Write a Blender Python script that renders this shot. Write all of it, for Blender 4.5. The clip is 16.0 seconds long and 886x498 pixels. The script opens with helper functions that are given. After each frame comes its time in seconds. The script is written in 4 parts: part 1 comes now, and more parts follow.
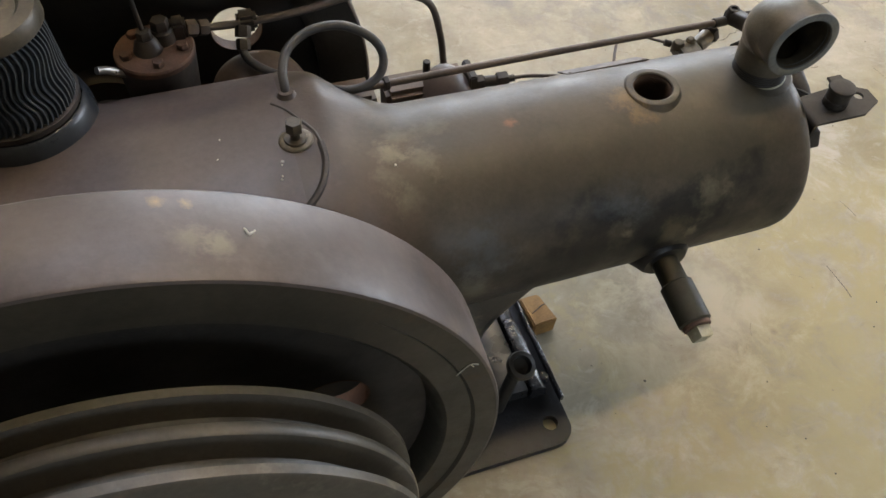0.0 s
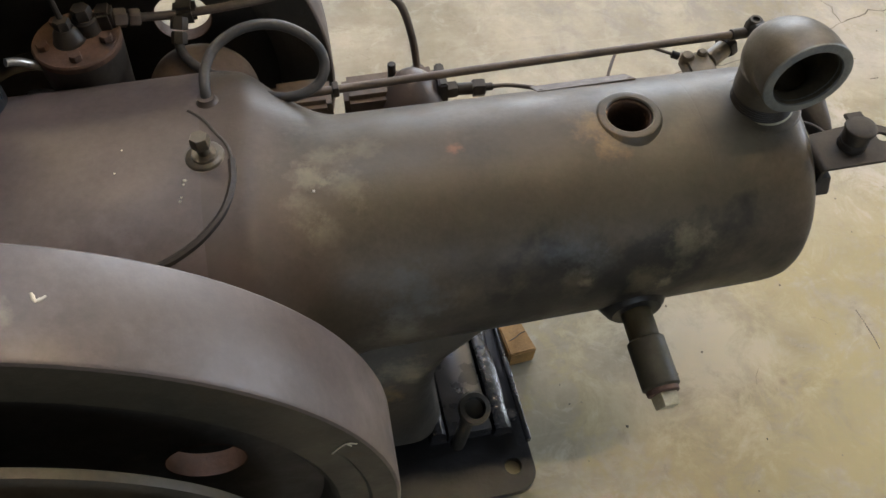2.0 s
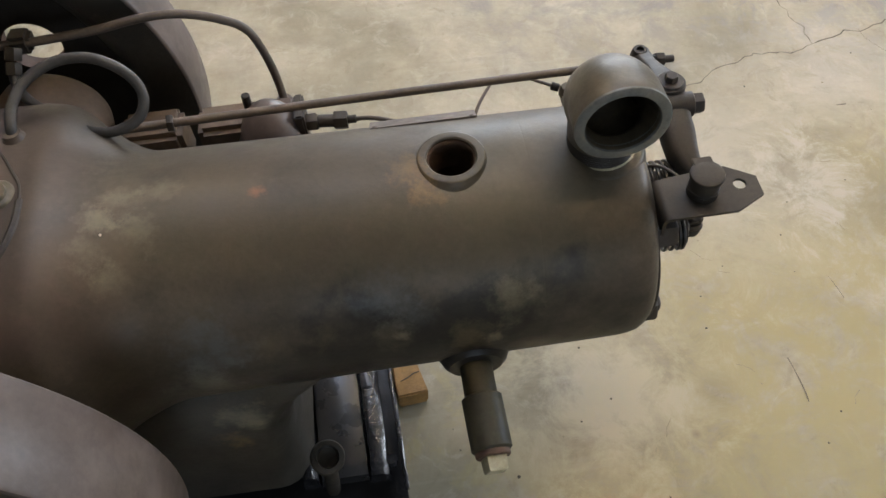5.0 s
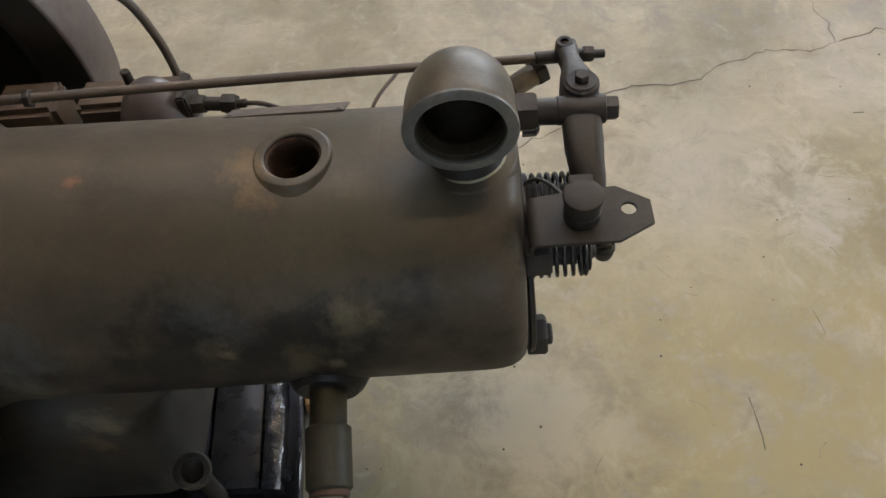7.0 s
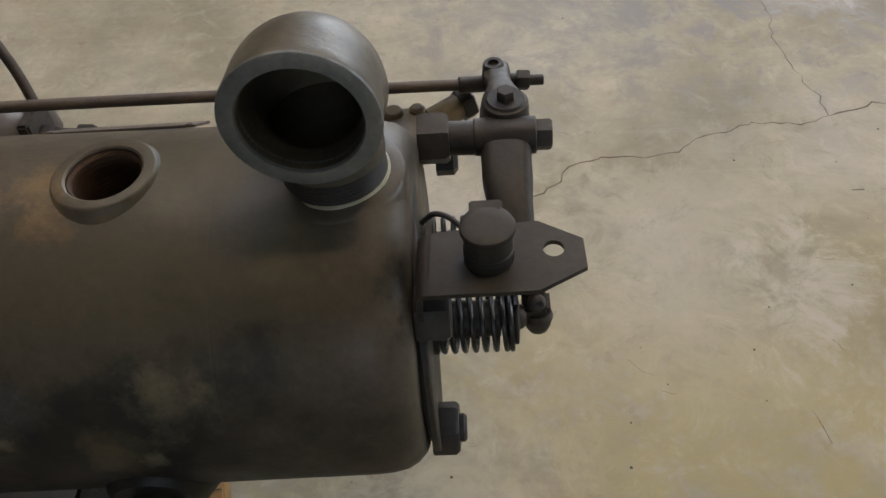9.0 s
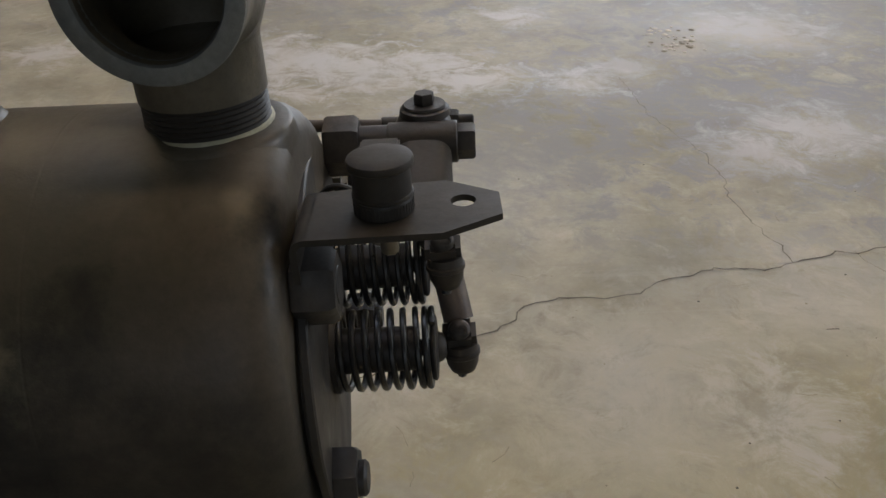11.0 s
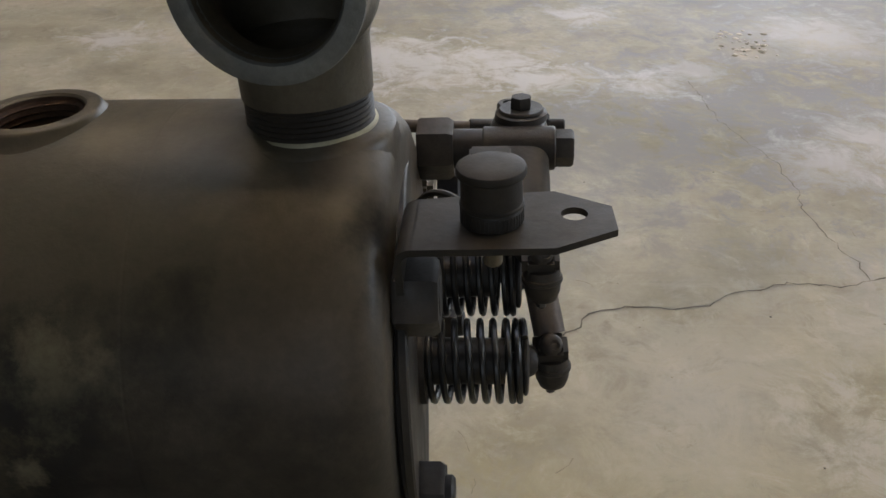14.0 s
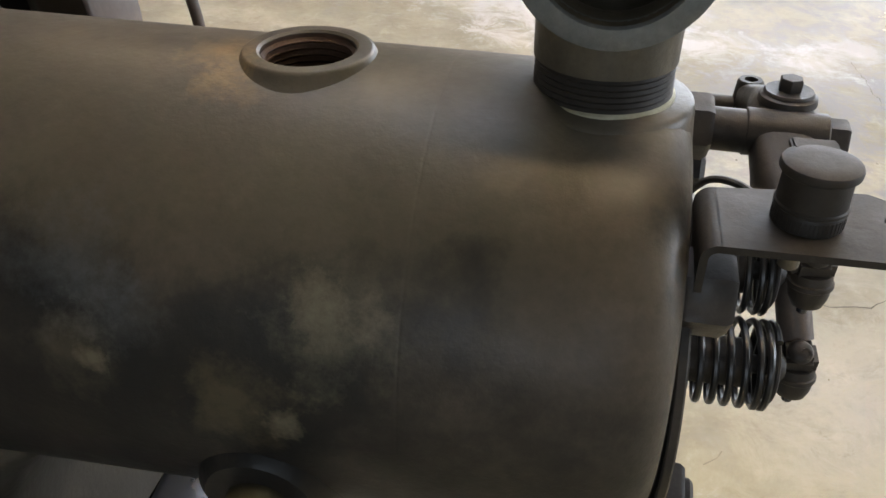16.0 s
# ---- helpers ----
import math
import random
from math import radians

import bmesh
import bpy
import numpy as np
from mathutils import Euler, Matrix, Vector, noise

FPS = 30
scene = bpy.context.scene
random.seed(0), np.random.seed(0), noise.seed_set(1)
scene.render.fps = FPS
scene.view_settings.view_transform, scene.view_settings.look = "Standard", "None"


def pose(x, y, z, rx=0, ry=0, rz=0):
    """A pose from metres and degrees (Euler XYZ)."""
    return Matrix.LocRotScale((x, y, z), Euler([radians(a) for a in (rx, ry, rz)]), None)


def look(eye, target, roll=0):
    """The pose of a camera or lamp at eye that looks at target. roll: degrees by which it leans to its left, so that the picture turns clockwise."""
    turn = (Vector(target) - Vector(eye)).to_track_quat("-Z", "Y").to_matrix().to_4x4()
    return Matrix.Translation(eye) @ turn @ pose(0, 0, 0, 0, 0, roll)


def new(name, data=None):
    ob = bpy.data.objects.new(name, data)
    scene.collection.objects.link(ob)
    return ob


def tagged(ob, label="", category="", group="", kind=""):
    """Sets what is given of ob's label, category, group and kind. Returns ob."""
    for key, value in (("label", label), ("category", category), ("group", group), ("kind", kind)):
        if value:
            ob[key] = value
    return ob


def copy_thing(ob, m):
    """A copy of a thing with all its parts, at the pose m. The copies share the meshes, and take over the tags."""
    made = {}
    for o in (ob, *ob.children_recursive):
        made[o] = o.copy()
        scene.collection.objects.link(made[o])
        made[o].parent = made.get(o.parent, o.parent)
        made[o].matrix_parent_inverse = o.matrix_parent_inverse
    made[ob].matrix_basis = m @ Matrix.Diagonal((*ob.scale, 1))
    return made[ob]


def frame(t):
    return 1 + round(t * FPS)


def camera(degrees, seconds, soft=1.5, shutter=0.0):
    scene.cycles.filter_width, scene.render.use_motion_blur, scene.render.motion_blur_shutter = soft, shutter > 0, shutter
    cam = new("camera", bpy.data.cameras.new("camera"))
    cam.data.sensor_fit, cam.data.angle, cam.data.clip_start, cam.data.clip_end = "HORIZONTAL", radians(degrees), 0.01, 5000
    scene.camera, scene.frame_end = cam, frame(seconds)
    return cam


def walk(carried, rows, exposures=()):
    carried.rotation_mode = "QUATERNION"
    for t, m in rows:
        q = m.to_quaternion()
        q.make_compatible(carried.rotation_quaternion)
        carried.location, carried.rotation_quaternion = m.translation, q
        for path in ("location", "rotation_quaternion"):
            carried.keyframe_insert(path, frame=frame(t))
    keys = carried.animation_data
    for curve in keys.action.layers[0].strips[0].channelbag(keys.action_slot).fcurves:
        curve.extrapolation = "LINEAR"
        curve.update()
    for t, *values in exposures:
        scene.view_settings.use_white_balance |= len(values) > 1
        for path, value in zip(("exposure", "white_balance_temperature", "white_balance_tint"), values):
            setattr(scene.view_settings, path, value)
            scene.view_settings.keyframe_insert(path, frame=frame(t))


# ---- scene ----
cam = camera(56.2, 16.0)
PATH = [
    (0, (-0.012, 0.023, 1.03), (0.516, 1.095, -0.573), 8.4),
    (0.5, (0.026, 0.016, 1.03), (0.495, 1.109, -0.578), 7.9),
    (1, (0.064, 0.052, 1.02), (0.499, 1.096, -0.63), 8.0),
    (1.5, (0.102, 0.084, 0.999), (0.568, 1.113, -0.651), 8.7),
    (2, (0.149, 0.093, 0.998), (0.495, 1.147, -0.666), 6.0),
    (2.5, (0.204, 0.088, 0.997), (0.469, 1.15, -0.677), 3.9),
    (3, (0.257, 0.08, 1.002), (0.485, 1.172, -0.659), 2.9),
    (3.2, (0.277, 0.077, 1.0), (0.487, 1.181, -0.654), 2.2),
    (5.3, (0.393, 0.114, 0.979), (0.584, 1.206, -0.686), 0.3),
    (5.5, (0.41, 0.12, 0.972), (0.572, 1.198, -0.704), -0.3),
    (6, (0.47, 0.139, 0.945), (0.555, 1.223, -0.734), -1.8),
    (6.5, (0.524, 0.153, 0.93), (0.571, 1.228, -0.755), -3.0),
    (7, (0.561, 0.16, 0.924), (0.573, 1.231, -0.765), -3.4),
    (7.5, (0.596, 0.165, 0.904), (0.582, 1.241, -0.782), -2.9),
    (8, (0.616, 0.179, 0.89), (0.61, 1.261, -0.792), -3.1),
    (8.5, (0.631, 0.206, 0.838), (0.643, 1.365, -0.791), -3.0),
    (8.7, (0.633, 0.218, 0.809), (0.651, 1.424, -0.786), -2.5),
    (10.8, (0.668, 0.18, 0.617), (0.723, 1.869, -0.453), -0.9),
    (11, (0.672, 0.181, 0.611), (0.771, 1.862, -0.468), 0.0),
    (11.5, (0.676, 0.184, 0.598), (0.811, 1.841, -0.514), 0.5),
    (12, (0.676, 0.187, 0.602), (0.8, 1.847, -0.508), 0.4),
    (12.5, (0.669, 0.193, 0.608), (0.778, 1.859, -0.493), 0.8),
    (13, (0.672, 0.192, 0.611), (0.753, 1.874, -0.469), 0.3),
    (13.5, (0.661, 0.189, 0.613), (0.745, 1.885, -0.444), 0.6),
    (14, (0.646, 0.198, 0.609), (0.64, 1.875, -0.48), 0.5),
    (14.5, (0.63, 0.204, 0.608), (0.597, 1.867, -0.502), 0.8),
    (15, (0.601, 0.205, 0.608), (0.47, 1.849, -0.523), 1.6),
    (15.5, (0.592, 0.205, 0.609), (0.386, 1.827, -0.543), 1.7),
    (16, (0.561, 0.219, 0.603), (0.379, 1.811, -0.594), 3.5),
]
EXPOSURES = [(0, 0.36), (2.5, 0.34), (5.5, 0.26), (7.0, -0.02), (8.5, -0.16), (10.8, -0.66), (13.0, -0.64), (14.0, -0.50), (15.0, -0.06), (16, 0.41)]
walk(cam, [(t, look(eye, target, roll)) for t, eye, target, roll in PATH], EXPOSURES)

# ---- world and light ----
world = bpy.data.worlds.new("sky")
scene.world = world
world.use_nodes = True
wn = world.node_tree.nodes
sky = wn.new("ShaderNodeTexSky")
sky.sky_type, sky.sun_disc = "NISHITA", False
sky.sun_elevation, sky.sun_rotation = radians(40), radians(200)
world.node_tree.links.new(sky.outputs[0], wn["Background"].inputs[0])
wn["Background"].inputs[1].default_value = 0.10


def area_lamp(name, eye, target, sx, sy, watts, colour):
    d = bpy.data.lights.new(name, "AREA")
    d.shape, d.size, d.size_y, d.energy, d.color = "RECTANGLE", sx, sy, watts, colour
    ob = new(name, d)
    ob.matrix_world = look(eye, target)
    return ob


DOOR_W, SIDE_W, BACK_W, TUBE_W, ROOF_W = 275.0, 175.0, 27.0, 51.0, 42.0
area_lamp("door_daylight", (3.0, 6.75, 1.6), (3.0, 0, 1.2), 4.4, 2.9, DOOR_W, (0.84, 0.90, 1.0))
area_lamp("window_daylight", (6.75, 1.6, 1.9), (0, 1.0, 0.9), 2.2, 1.2, SIDE_W, (0.80, 0.88, 1.0))
area_lamp("skylight_daylight", (0.3, 2.2, 3.45), (0.3, 2.201, 0), 1.8, 1.3, ROOF_W, (0.70, 0.78, 1.0))
area_lamp("back_window_daylight", (0.6, -4.15, 1.75), (0.6, 0, 1.2), 2.4, 1.1, BACK_W, (0.74, 0.86, 1.0))


# ---- mesh tools ----
def smooth(me, degrees=38):
    for p in me.polygons:
        p.use_smooth = True
    me.set_sharp_from_angle(angle=radians(degrees))


def part(name, bm, material, parent=None, label="", level=False):
    """One mesh object. level: the shape is given in the room's own axes and not in its parent's."""
    bmesh.ops.recalc_face_normals(bm, faces=bm.faces)
    me = bpy.data.meshes.new(name)
    bm.to_mesh(me)
    bm.free()
    me.materials.append(material)
    smooth(me)
    ob = new(name, me)
    if parent:
        ob.parent = parent
        if level:
            ob.matrix_parent_inverse = parent.matrix_basis.inverted()
    if label:
        ob["label"] = label
    return ob


def basis(direction):
    z = Vector(direction).normalized()
    x = Vector((0, 0, 1)).cross(z)
    if x.length < 1e-4:
        x = Vector((1, 0, 0))
    x.normalize()
    return x, z.cross(x), z


def skin(bm, rings, closed=True, cap0=False, cap1=False):
    """Faces between rings of points, given in order."""
    vs = [[bm.verts.new(p) for p in ring] for ring in rings]
    n = len(vs[0])
    for a, b in zip(vs, vs[1:]):
        for i in range(n if closed else n - 1):
            j = (i + 1) % n
            bm.faces.new((a[i], a[j], b[j], b[i]))
    if cap0:
        bm.faces.new(vs[0][::-1])
    if cap1:
        bm.faces.new(vs[-1])
    return vs


def turned(bm, base, direction, profile, seg=40, cap0=True, cap1=True, start=0.0):
    """A turned shape: profile of (distance along the axis, radius)."""
    x, y, z = basis(direction)
    base = Vector(base)
    rings = [[base + z * h + (x * math.cos(start + 2 * math.pi * i / seg) + y * math.sin(start + 2 * math.pi * i / seg)) * r for i in range(seg)] for h, r in profile]
    skin(bm, rings, True, cap0, cap1)
    return bm


def rod(bm, a, b, r, seg=20, edge=0.0008, r2=None):
    a, b = Vector(a), Vector(b)
    h = (b - a).length
    r2 = r if r2 is None else r2
    e = min(edge, h * 0.3, r * 0.4)
    return turned(bm, a, b - a, [(0, r - e), (e, r), (h - e, r2), (h, r2 - e)], seg)


def hexed(bm, a, b, flats, start=0.0):
    """A hexagon head or nut with chamfered corners, from a to b."""
    a, b = Vector(a), Vector(b)
    h, r = (b - a).length, flats / math.sqrt(3)
    return turned(bm, a, b - a, [(0, r * 0.95), (h * 0.08, r), (h * 0.86, r), (h, r * 0.88)], 6, start=start)


def block(bm, centre, size, bevel=0.002, turn=None):
    """A box with rounded edges."""
    tmp = bmesh.new()
    bmesh.ops.create_cube(tmp, size=1.0)
    bmesh.ops.scale(tmp, vec=size, verts=tmp.verts)
    if bevel:
        bmesh.ops.bevel(tmp, geom=tmp.edges[:], offset=bevel, segments=2, affect="EDGES")
    m = Matrix.Translation(centre) @ (turn or Matrix())
    new_v = {v: bm.verts.new(m @ v.co) for v in tmp.verts}
    for f in tmp.faces:
        bm.faces.new([new_v[v] for v in f.verts])
    tmp.free()
    return bm


def curve_points(pts, steps=10):
    """A smooth line through the points."""
    pts = [Vector(p) for p in pts]
    out = []
    for i in range(len(pts) - 1):
        p0, p1, p2, p3 = pts[max(i - 1, 0)], pts[i], pts[i + 1], pts[min(i + 2, len(pts) - 1)]
        for k in range(steps):
            t = k / steps
            out.append(0.5 * (2 * p1 + (p2 - p0) * t + (2 * p0 - 5 * p1 + 4 * p2 - p3) * t * t + (3 * p1 - p0 - 3 * p2 + p3) * t ** 3))
    return out + [pts[-1]]


def tube(bm, pts, r, seg=12, steps=10, raw=False):
    path = [Vector(p) for p in pts] if raw else curve_points(pts, steps)
    rings = []
    up = None
    for i, p in enumerate(path):
        d = (path[min(i + 1, len(path) - 1)] - path[max(i - 1, 0)]).normalized()
        if up is None:
            up = basis(d)[0]
        up = (up - d * up.dot(d)).normalized()
        side = d.cross(up)
        rr = r[i] if isinstance(r, list) else r
        rings.append([p + (up * math.cos(2 * math.pi * k / seg) + side * math.sin(2 * math.pi * k / seg)) * rr for k in range(seg)])
    skin(bm, rings, True, True, True)
    return bm


def thing(name, m, label, category, group="", kind=""):
    ob = new(name)
    ob.matrix_basis = m
    ob.empty_display_size = 0.05
    return tagged(ob, label, category, group, kind)


# ---- materials ----
def material(name, low, high, rough=0.5, metal=0.0, scale=9.0, fine=160.0, bump=0.15, patches=None, patch_scale=14.0, patch_at=0.62, rough_var=0.12, detail=6.0, coords="Object", spots=None, stains=(), gloss=0.5):
    """Two colours mixed by cloudy and fine noise, worn patches of a third, fine relief."""
    m = bpy.data.materials.new(name)
    m.use_nodes = True
    nt = m.node_tree
    n, l = nt.nodes, nt.links
    b = n["Principled BSDF"]
    tc = n.new("ShaderNodeTexCoord")

    def tex(sc, det=detail, rgh=0.6):
        t = n.new("ShaderNodeTexNoise")
        t.inputs["Scale"].default_value, t.inputs["Detail"].default_value, t.inputs["Roughness"].default_value = sc, det, rgh
        l.new(tc.outputs[coords], t.inputs["Vector"])
        return t.outputs["Fac"]

    def ramp(src, a, bb, ca, cb):
        r = n.new("ShaderNodeValToRGB")
        r.color_ramp.elements[0].position, r.color_ramp.elements[1].position = a, bb
        r.color_ramp.elements[0].color, r.color_ramp.elements[1].color = (*ca, 1), (*cb, 1)
        l.new(src, r.inputs[0])
        return r.outputs["Color"]

    def mix(f, a, c, kind="MIX"):
        x = n.new("ShaderNodeMix")
        x.data_type, x.blend_type = "RGBA", kind
        for sock, v in ((x.inputs["Factor"], f), (x.inputs["A"], a), (x.inputs["B"], c)):
            if isinstance(v, (int, float)):
                sock.default_value = v
            elif isinstance(v, tuple):
                sock.default_value = (*v, 1)
            else:
                l.new(v, sock)
        return x.outputs["Result"]

    cloudy, grain = tex(scale), tex(fine, 4.0, 0.7)
    col = ramp(cloudy, 0.32, 0.70, low, high)
    col = mix(0.35, col, ramp(grain, 0.3, 0.7, (0.55, 0.55, 0.55), (1.35, 1.35, 1.35)), "MULTIPLY")
    if patches:
        col = mix(ramp(tex(patch_scale, 8.0, 0.62), patch_at, patch_at + 0.14, (0, 0, 0), (0.75, 0.75, 0.75)), col, patches)
    if spots:
        col = mix(ramp(tex(scale * 9, 2.0, 0.4), 0.70, 0.76, (0, 0, 0), (0.8, 0.8, 0.8)), col, spots)
    warp = tex(46.0, 9.0, 0.72) if stains else None
    cloud = tex(13.0, 8.0, 0.64) if stains else None
    # spots at set places: stains, plus shade and sheen put into the colour
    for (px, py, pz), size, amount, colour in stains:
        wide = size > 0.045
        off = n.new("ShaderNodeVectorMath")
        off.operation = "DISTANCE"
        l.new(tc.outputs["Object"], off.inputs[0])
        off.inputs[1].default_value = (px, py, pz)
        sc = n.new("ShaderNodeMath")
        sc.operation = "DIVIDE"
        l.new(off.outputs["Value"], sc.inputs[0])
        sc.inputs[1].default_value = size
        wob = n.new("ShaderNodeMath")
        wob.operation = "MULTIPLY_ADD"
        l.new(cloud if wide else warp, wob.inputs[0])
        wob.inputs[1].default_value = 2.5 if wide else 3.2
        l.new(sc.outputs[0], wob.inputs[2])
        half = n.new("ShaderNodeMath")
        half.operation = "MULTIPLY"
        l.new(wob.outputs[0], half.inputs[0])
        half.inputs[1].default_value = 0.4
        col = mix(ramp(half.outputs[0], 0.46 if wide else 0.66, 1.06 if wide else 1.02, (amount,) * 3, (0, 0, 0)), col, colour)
    l.new(col, b.inputs["Base Color"])
    b.inputs["Metallic"].default_value = metal
    b.inputs["Specular IOR Level"].default_value = gloss
    rr = ramp(tex(scale * 2.3), 0.3, 0.7, (rough - rough_var,) * 3, (rough + rough_var,) * 3)
    l.new(rr, b.inputs["Roughness"])
    bp = n.new("ShaderNodeBump")
    bp.inputs["Strength"].default_value, bp.inputs["Distance"].default_value = bump, 0.002
    hh = n.new("ShaderNodeMath")
    hh.operation = "ADD"
    l.new(grain, hh.inputs[0])
    l.new(cloudy, hh.inputs[1])
    l.new(hh.outputs[0], bp.inputs["Height"])
    l.new(bp.outputs["Normal"], b.inputs["Normal"])
    return m


PALE, OCHRE, GREENISH, SOOT_AND_SHADE, BLUISH = (0.31, 0.27, 0.18), (0.36, 0.22, 0.075), (0.078, 0.075, 0.048), (0.012, 0.012, 0.012), (0.11, 0.125, 0.135)
OLIVE, UMBER, TAN, DUSTY = (0.088, 0.082, 0.050), (0.090, 0.064, 0.050), (0.16, 0.135, 0.085), (0.083, 0.065, 0.058)
STAINS_AND_LIGHT = [((0.24, -0.040, 0.456), 0.075, 0.45, OLIVE), ((0.34, -0.048, 0.452), 0.10, 0.50, OLIVE), ((0.45, -0.066, 0.441), 0.10, 0.50, OLIVE), ((0.55, -0.060, 0.443), 0.09, 0.40, OLIVE), ((0.10, 0.010, 0.470), 0.055, 0.85, DUSTY), ((0.10, -0.060, 0.462), 0.055, 0.85, DUSTY), ((0.10, -0.110, 0.43), 0.055, 0.85, DUSTY), ((0.10, 0.07, 0.46), 0.055, 0.8, DUSTY), ((0.145, -0.040, 0.459), 0.05, 0.40, UMBER), ((0.145, -0.085, 0.435), 0.05, 0.40, UMBER), ((0.29, 0.000, 0.459), 0.07, 0.40, UMBER), ((0.39, 0.005, 0.457), 0.06, 0.35, UMBER),
          # the large dark spots put the lower flank's and underside's shade into the paint
          ((0.37, -0.113, 0.372), 0.055, 0.60, SOOT_AND_SHADE), ((0.43, -0.116, 0.364), 0.050, 0.50, SOOT_AND_SHADE), ((0.33, -0.112, 0.385), 0.048, 0.55, SOOT_AND_SHADE), ((0.32, -0.115, 0.315), 0.09, 0.85, SOOT_AND_SHADE), ((0.40, -0.118, 0.315), 0.10, 0.92, SOOT_AND_SHADE), ((0.48, -0.115, 0.300), 0.09, 0.95, SOOT_AND_SHADE), ((0.56, -0.112, 0.300), 0.075, 0.90, SOOT_AND_SHADE), ((0.61, -0.100, 0.310), 0.065, 0.85, SOOT_AND_SHADE), ((0.55, -0.110, 0.355), 0.05, 0.30, SOOT_AND_SHADE), ((0.46, -0.114, 0.36), 0.05, 0.35, SOOT_AND_SHADE), ((0.42, -0.119, 0.330), 0.075, 0.95, SOOT_AND_SHADE), ((0.36, -0.120, 0.330), 0.07, 0.9, SOOT_AND_SHADE), ((0.40, -0.06, 0.24), 0.15, 0.95, SOOT_AND_SHADE), ((0.54, -0.06, 0.24), 0.15, 0.95, SOOT_AND_SHADE), ((0.171, -0.041, 0.456), 0.010, 0.75, SOOT_AND_SHADE),
          ((0.184, -0.014, 0.4608), 0.024, 0.28, PALE), ((0.172, -0.027, 0.4594), 0.018, 0.31, PALE), ((0.202, -0.043, 0.455), 0.022, 0.28, PALE), ((0.166, -0.058, 0.450), 0.022, 0.31, PALE), ((0.178, -0.074, 0.440), 0.020, 0.25, PALE), ((0.222, -0.004, 0.460), 0.018, 0.22, PALE), ((0.182, -0.042, 0.456), 0.048, 0.26, TAN), ((0.155, -0.076, 0.439), 0.022, 0.26, TAN),
          # the bluish spots are the flank's daylight sheen, painted into its colour
          ((0.247, -0.114, 0.388), 0.040, 0.48, BLUISH), ((0.240, -0.119, 0.362), 0.030, 0.32, BLUISH), ((0.296, -0.117, 0.378), 0.020, 0.30, TAN), ((0.338, -0.1168, 0.377), 0.016, 0.30, TAN), ((0.232, -0.122, 0.335), 0.036, 0.25, PALE), ((0.397, -0.104, 0.404), 0.032, 0.36, BLUISH), ((0.414, -0.111, 0.390), 0.026, 0.28, BLUISH),
          ((0.494, -0.1055, 0.398), 0.017, 0.37, PALE), ((0.500, -0.1085, 0.391), 0.034, 0.50, (0.135, 0.128, 0.085)), ((0.512, -0.106, 0.396), 0.012, 0.22, PALE), ((0.461, -0.1191, 0.355), 0.028, 0.60, (0.115, 0.095, 0.055)), ((0.479, -0.1192, 0.349), 0.010, 0.40, PALE), ((0.402, -0.118, 0.368), 0.008, 0.40, PALE), ((0.395, -0.1175, 0.372), 0.024, 0.26, TAN),
          ((0.426, -0.014, 0.457), 0.022, 0.32, OCHRE), ((0.434, -0.034, 0.454), 0.018, 0.30, OCHRE), ((0.447, -0.041, 0.452), 0.014, 0.26, OCHRE), ((0.298, -0.017, 0.459), 0.009, 0.75, (0.26, 0.12, 0.065)), ((0.505, -0.030, 0.455), 0.024, 0.26, TAN), ((0.56, -0.055, 0.444), 0.026, 0.19, TAN), ((0.609, -0.050, 0.446), 0.03, 0.30, (0.13, 0.115, 0.10)), ((0.624, -0.066, 0.425), 0.022, 0.85, SOOT_AND_SHADE), ((0.626, -0.072, 0.405), 0.022, 0.80, SOOT_AND_SHADE), ((0.540, 0.0, 0.457), 0.05, 0.35, (0.13, 0.11, 0.08))]
IRON = material("painted cast iron", (0.056, 0.047, 0.036), (0.104, 0.086, 0.066), 0.45, 0.0, 10.0, 190, 0.13, (0.130, 0.108, 0.080), 19.0, 0.60, stains=STAINS_AND_LIGHT, gloss=0.30)
# the last two spots paint the band dim at left, daylit at its right shoulder
IRON_SMOOTH = material("grey painted iron", (0.062, 0.048, 0.042), (0.102, 0.080, 0.072), 0.46, 0.0, 9.0, 150, 0.06, (0.145, 0.118, 0.108), 11.0, 0.58, stains=[((-0.002, -0.235, 0.645), 0.015, 0.28, PALE), ((0.018, -0.243, 0.637), 0.012, 0.35, PALE), ((-0.016, -0.207, 0.648), 0.007, 0.65, OCHRE), ((0.000, -0.208, 0.644), 0.006, 0.65, OCHRE), ((-0.089, -0.222, 0.660), 0.06, 0.4, (0.060, 0.047, 0.036)), ((0.11, -0.225, 0.575), 0.06, 0.35, (0.13, 0.113, 0.11))], gloss=0.55)
# darker than the band: grease, and the unlit face's shade put into the colour
FACE = material("greasy shaded wheel face", (0.030, 0.027, 0.020), (0.060, 0.051, 0.036), 0.42, 0.0, 13.0, 170, 0.12, (0.090, 0.062, 0.034), 15.0, 0.57, gloss=0.35)
PULLEY = material("worn grey pulley", (0.066, 0.059, 0.046), (0.118, 0.104, 0.083), 0.45, 0.1, 12.0, 200, 0.10, (0.25, 0.225, 0.18), 22.0, 0.62)
MOUTH = material("bare cast edge", (0.13, 0.135, 0.130), (0.21, 0.22, 0.215), 0.48, 0.3, 40.0, 300, 0.25, (0.33, 0.33, 0.30), 50.0, 0.62)
PLATE = material("dark steel plate", (0.026, 0.022, 0.017), (0.044, 0.036, 0.027), 0.62, 0.0, 16.0, 260, 0.10, (0.070, 0.056, 0.038), 30.0, 0.68, gloss=0.35)
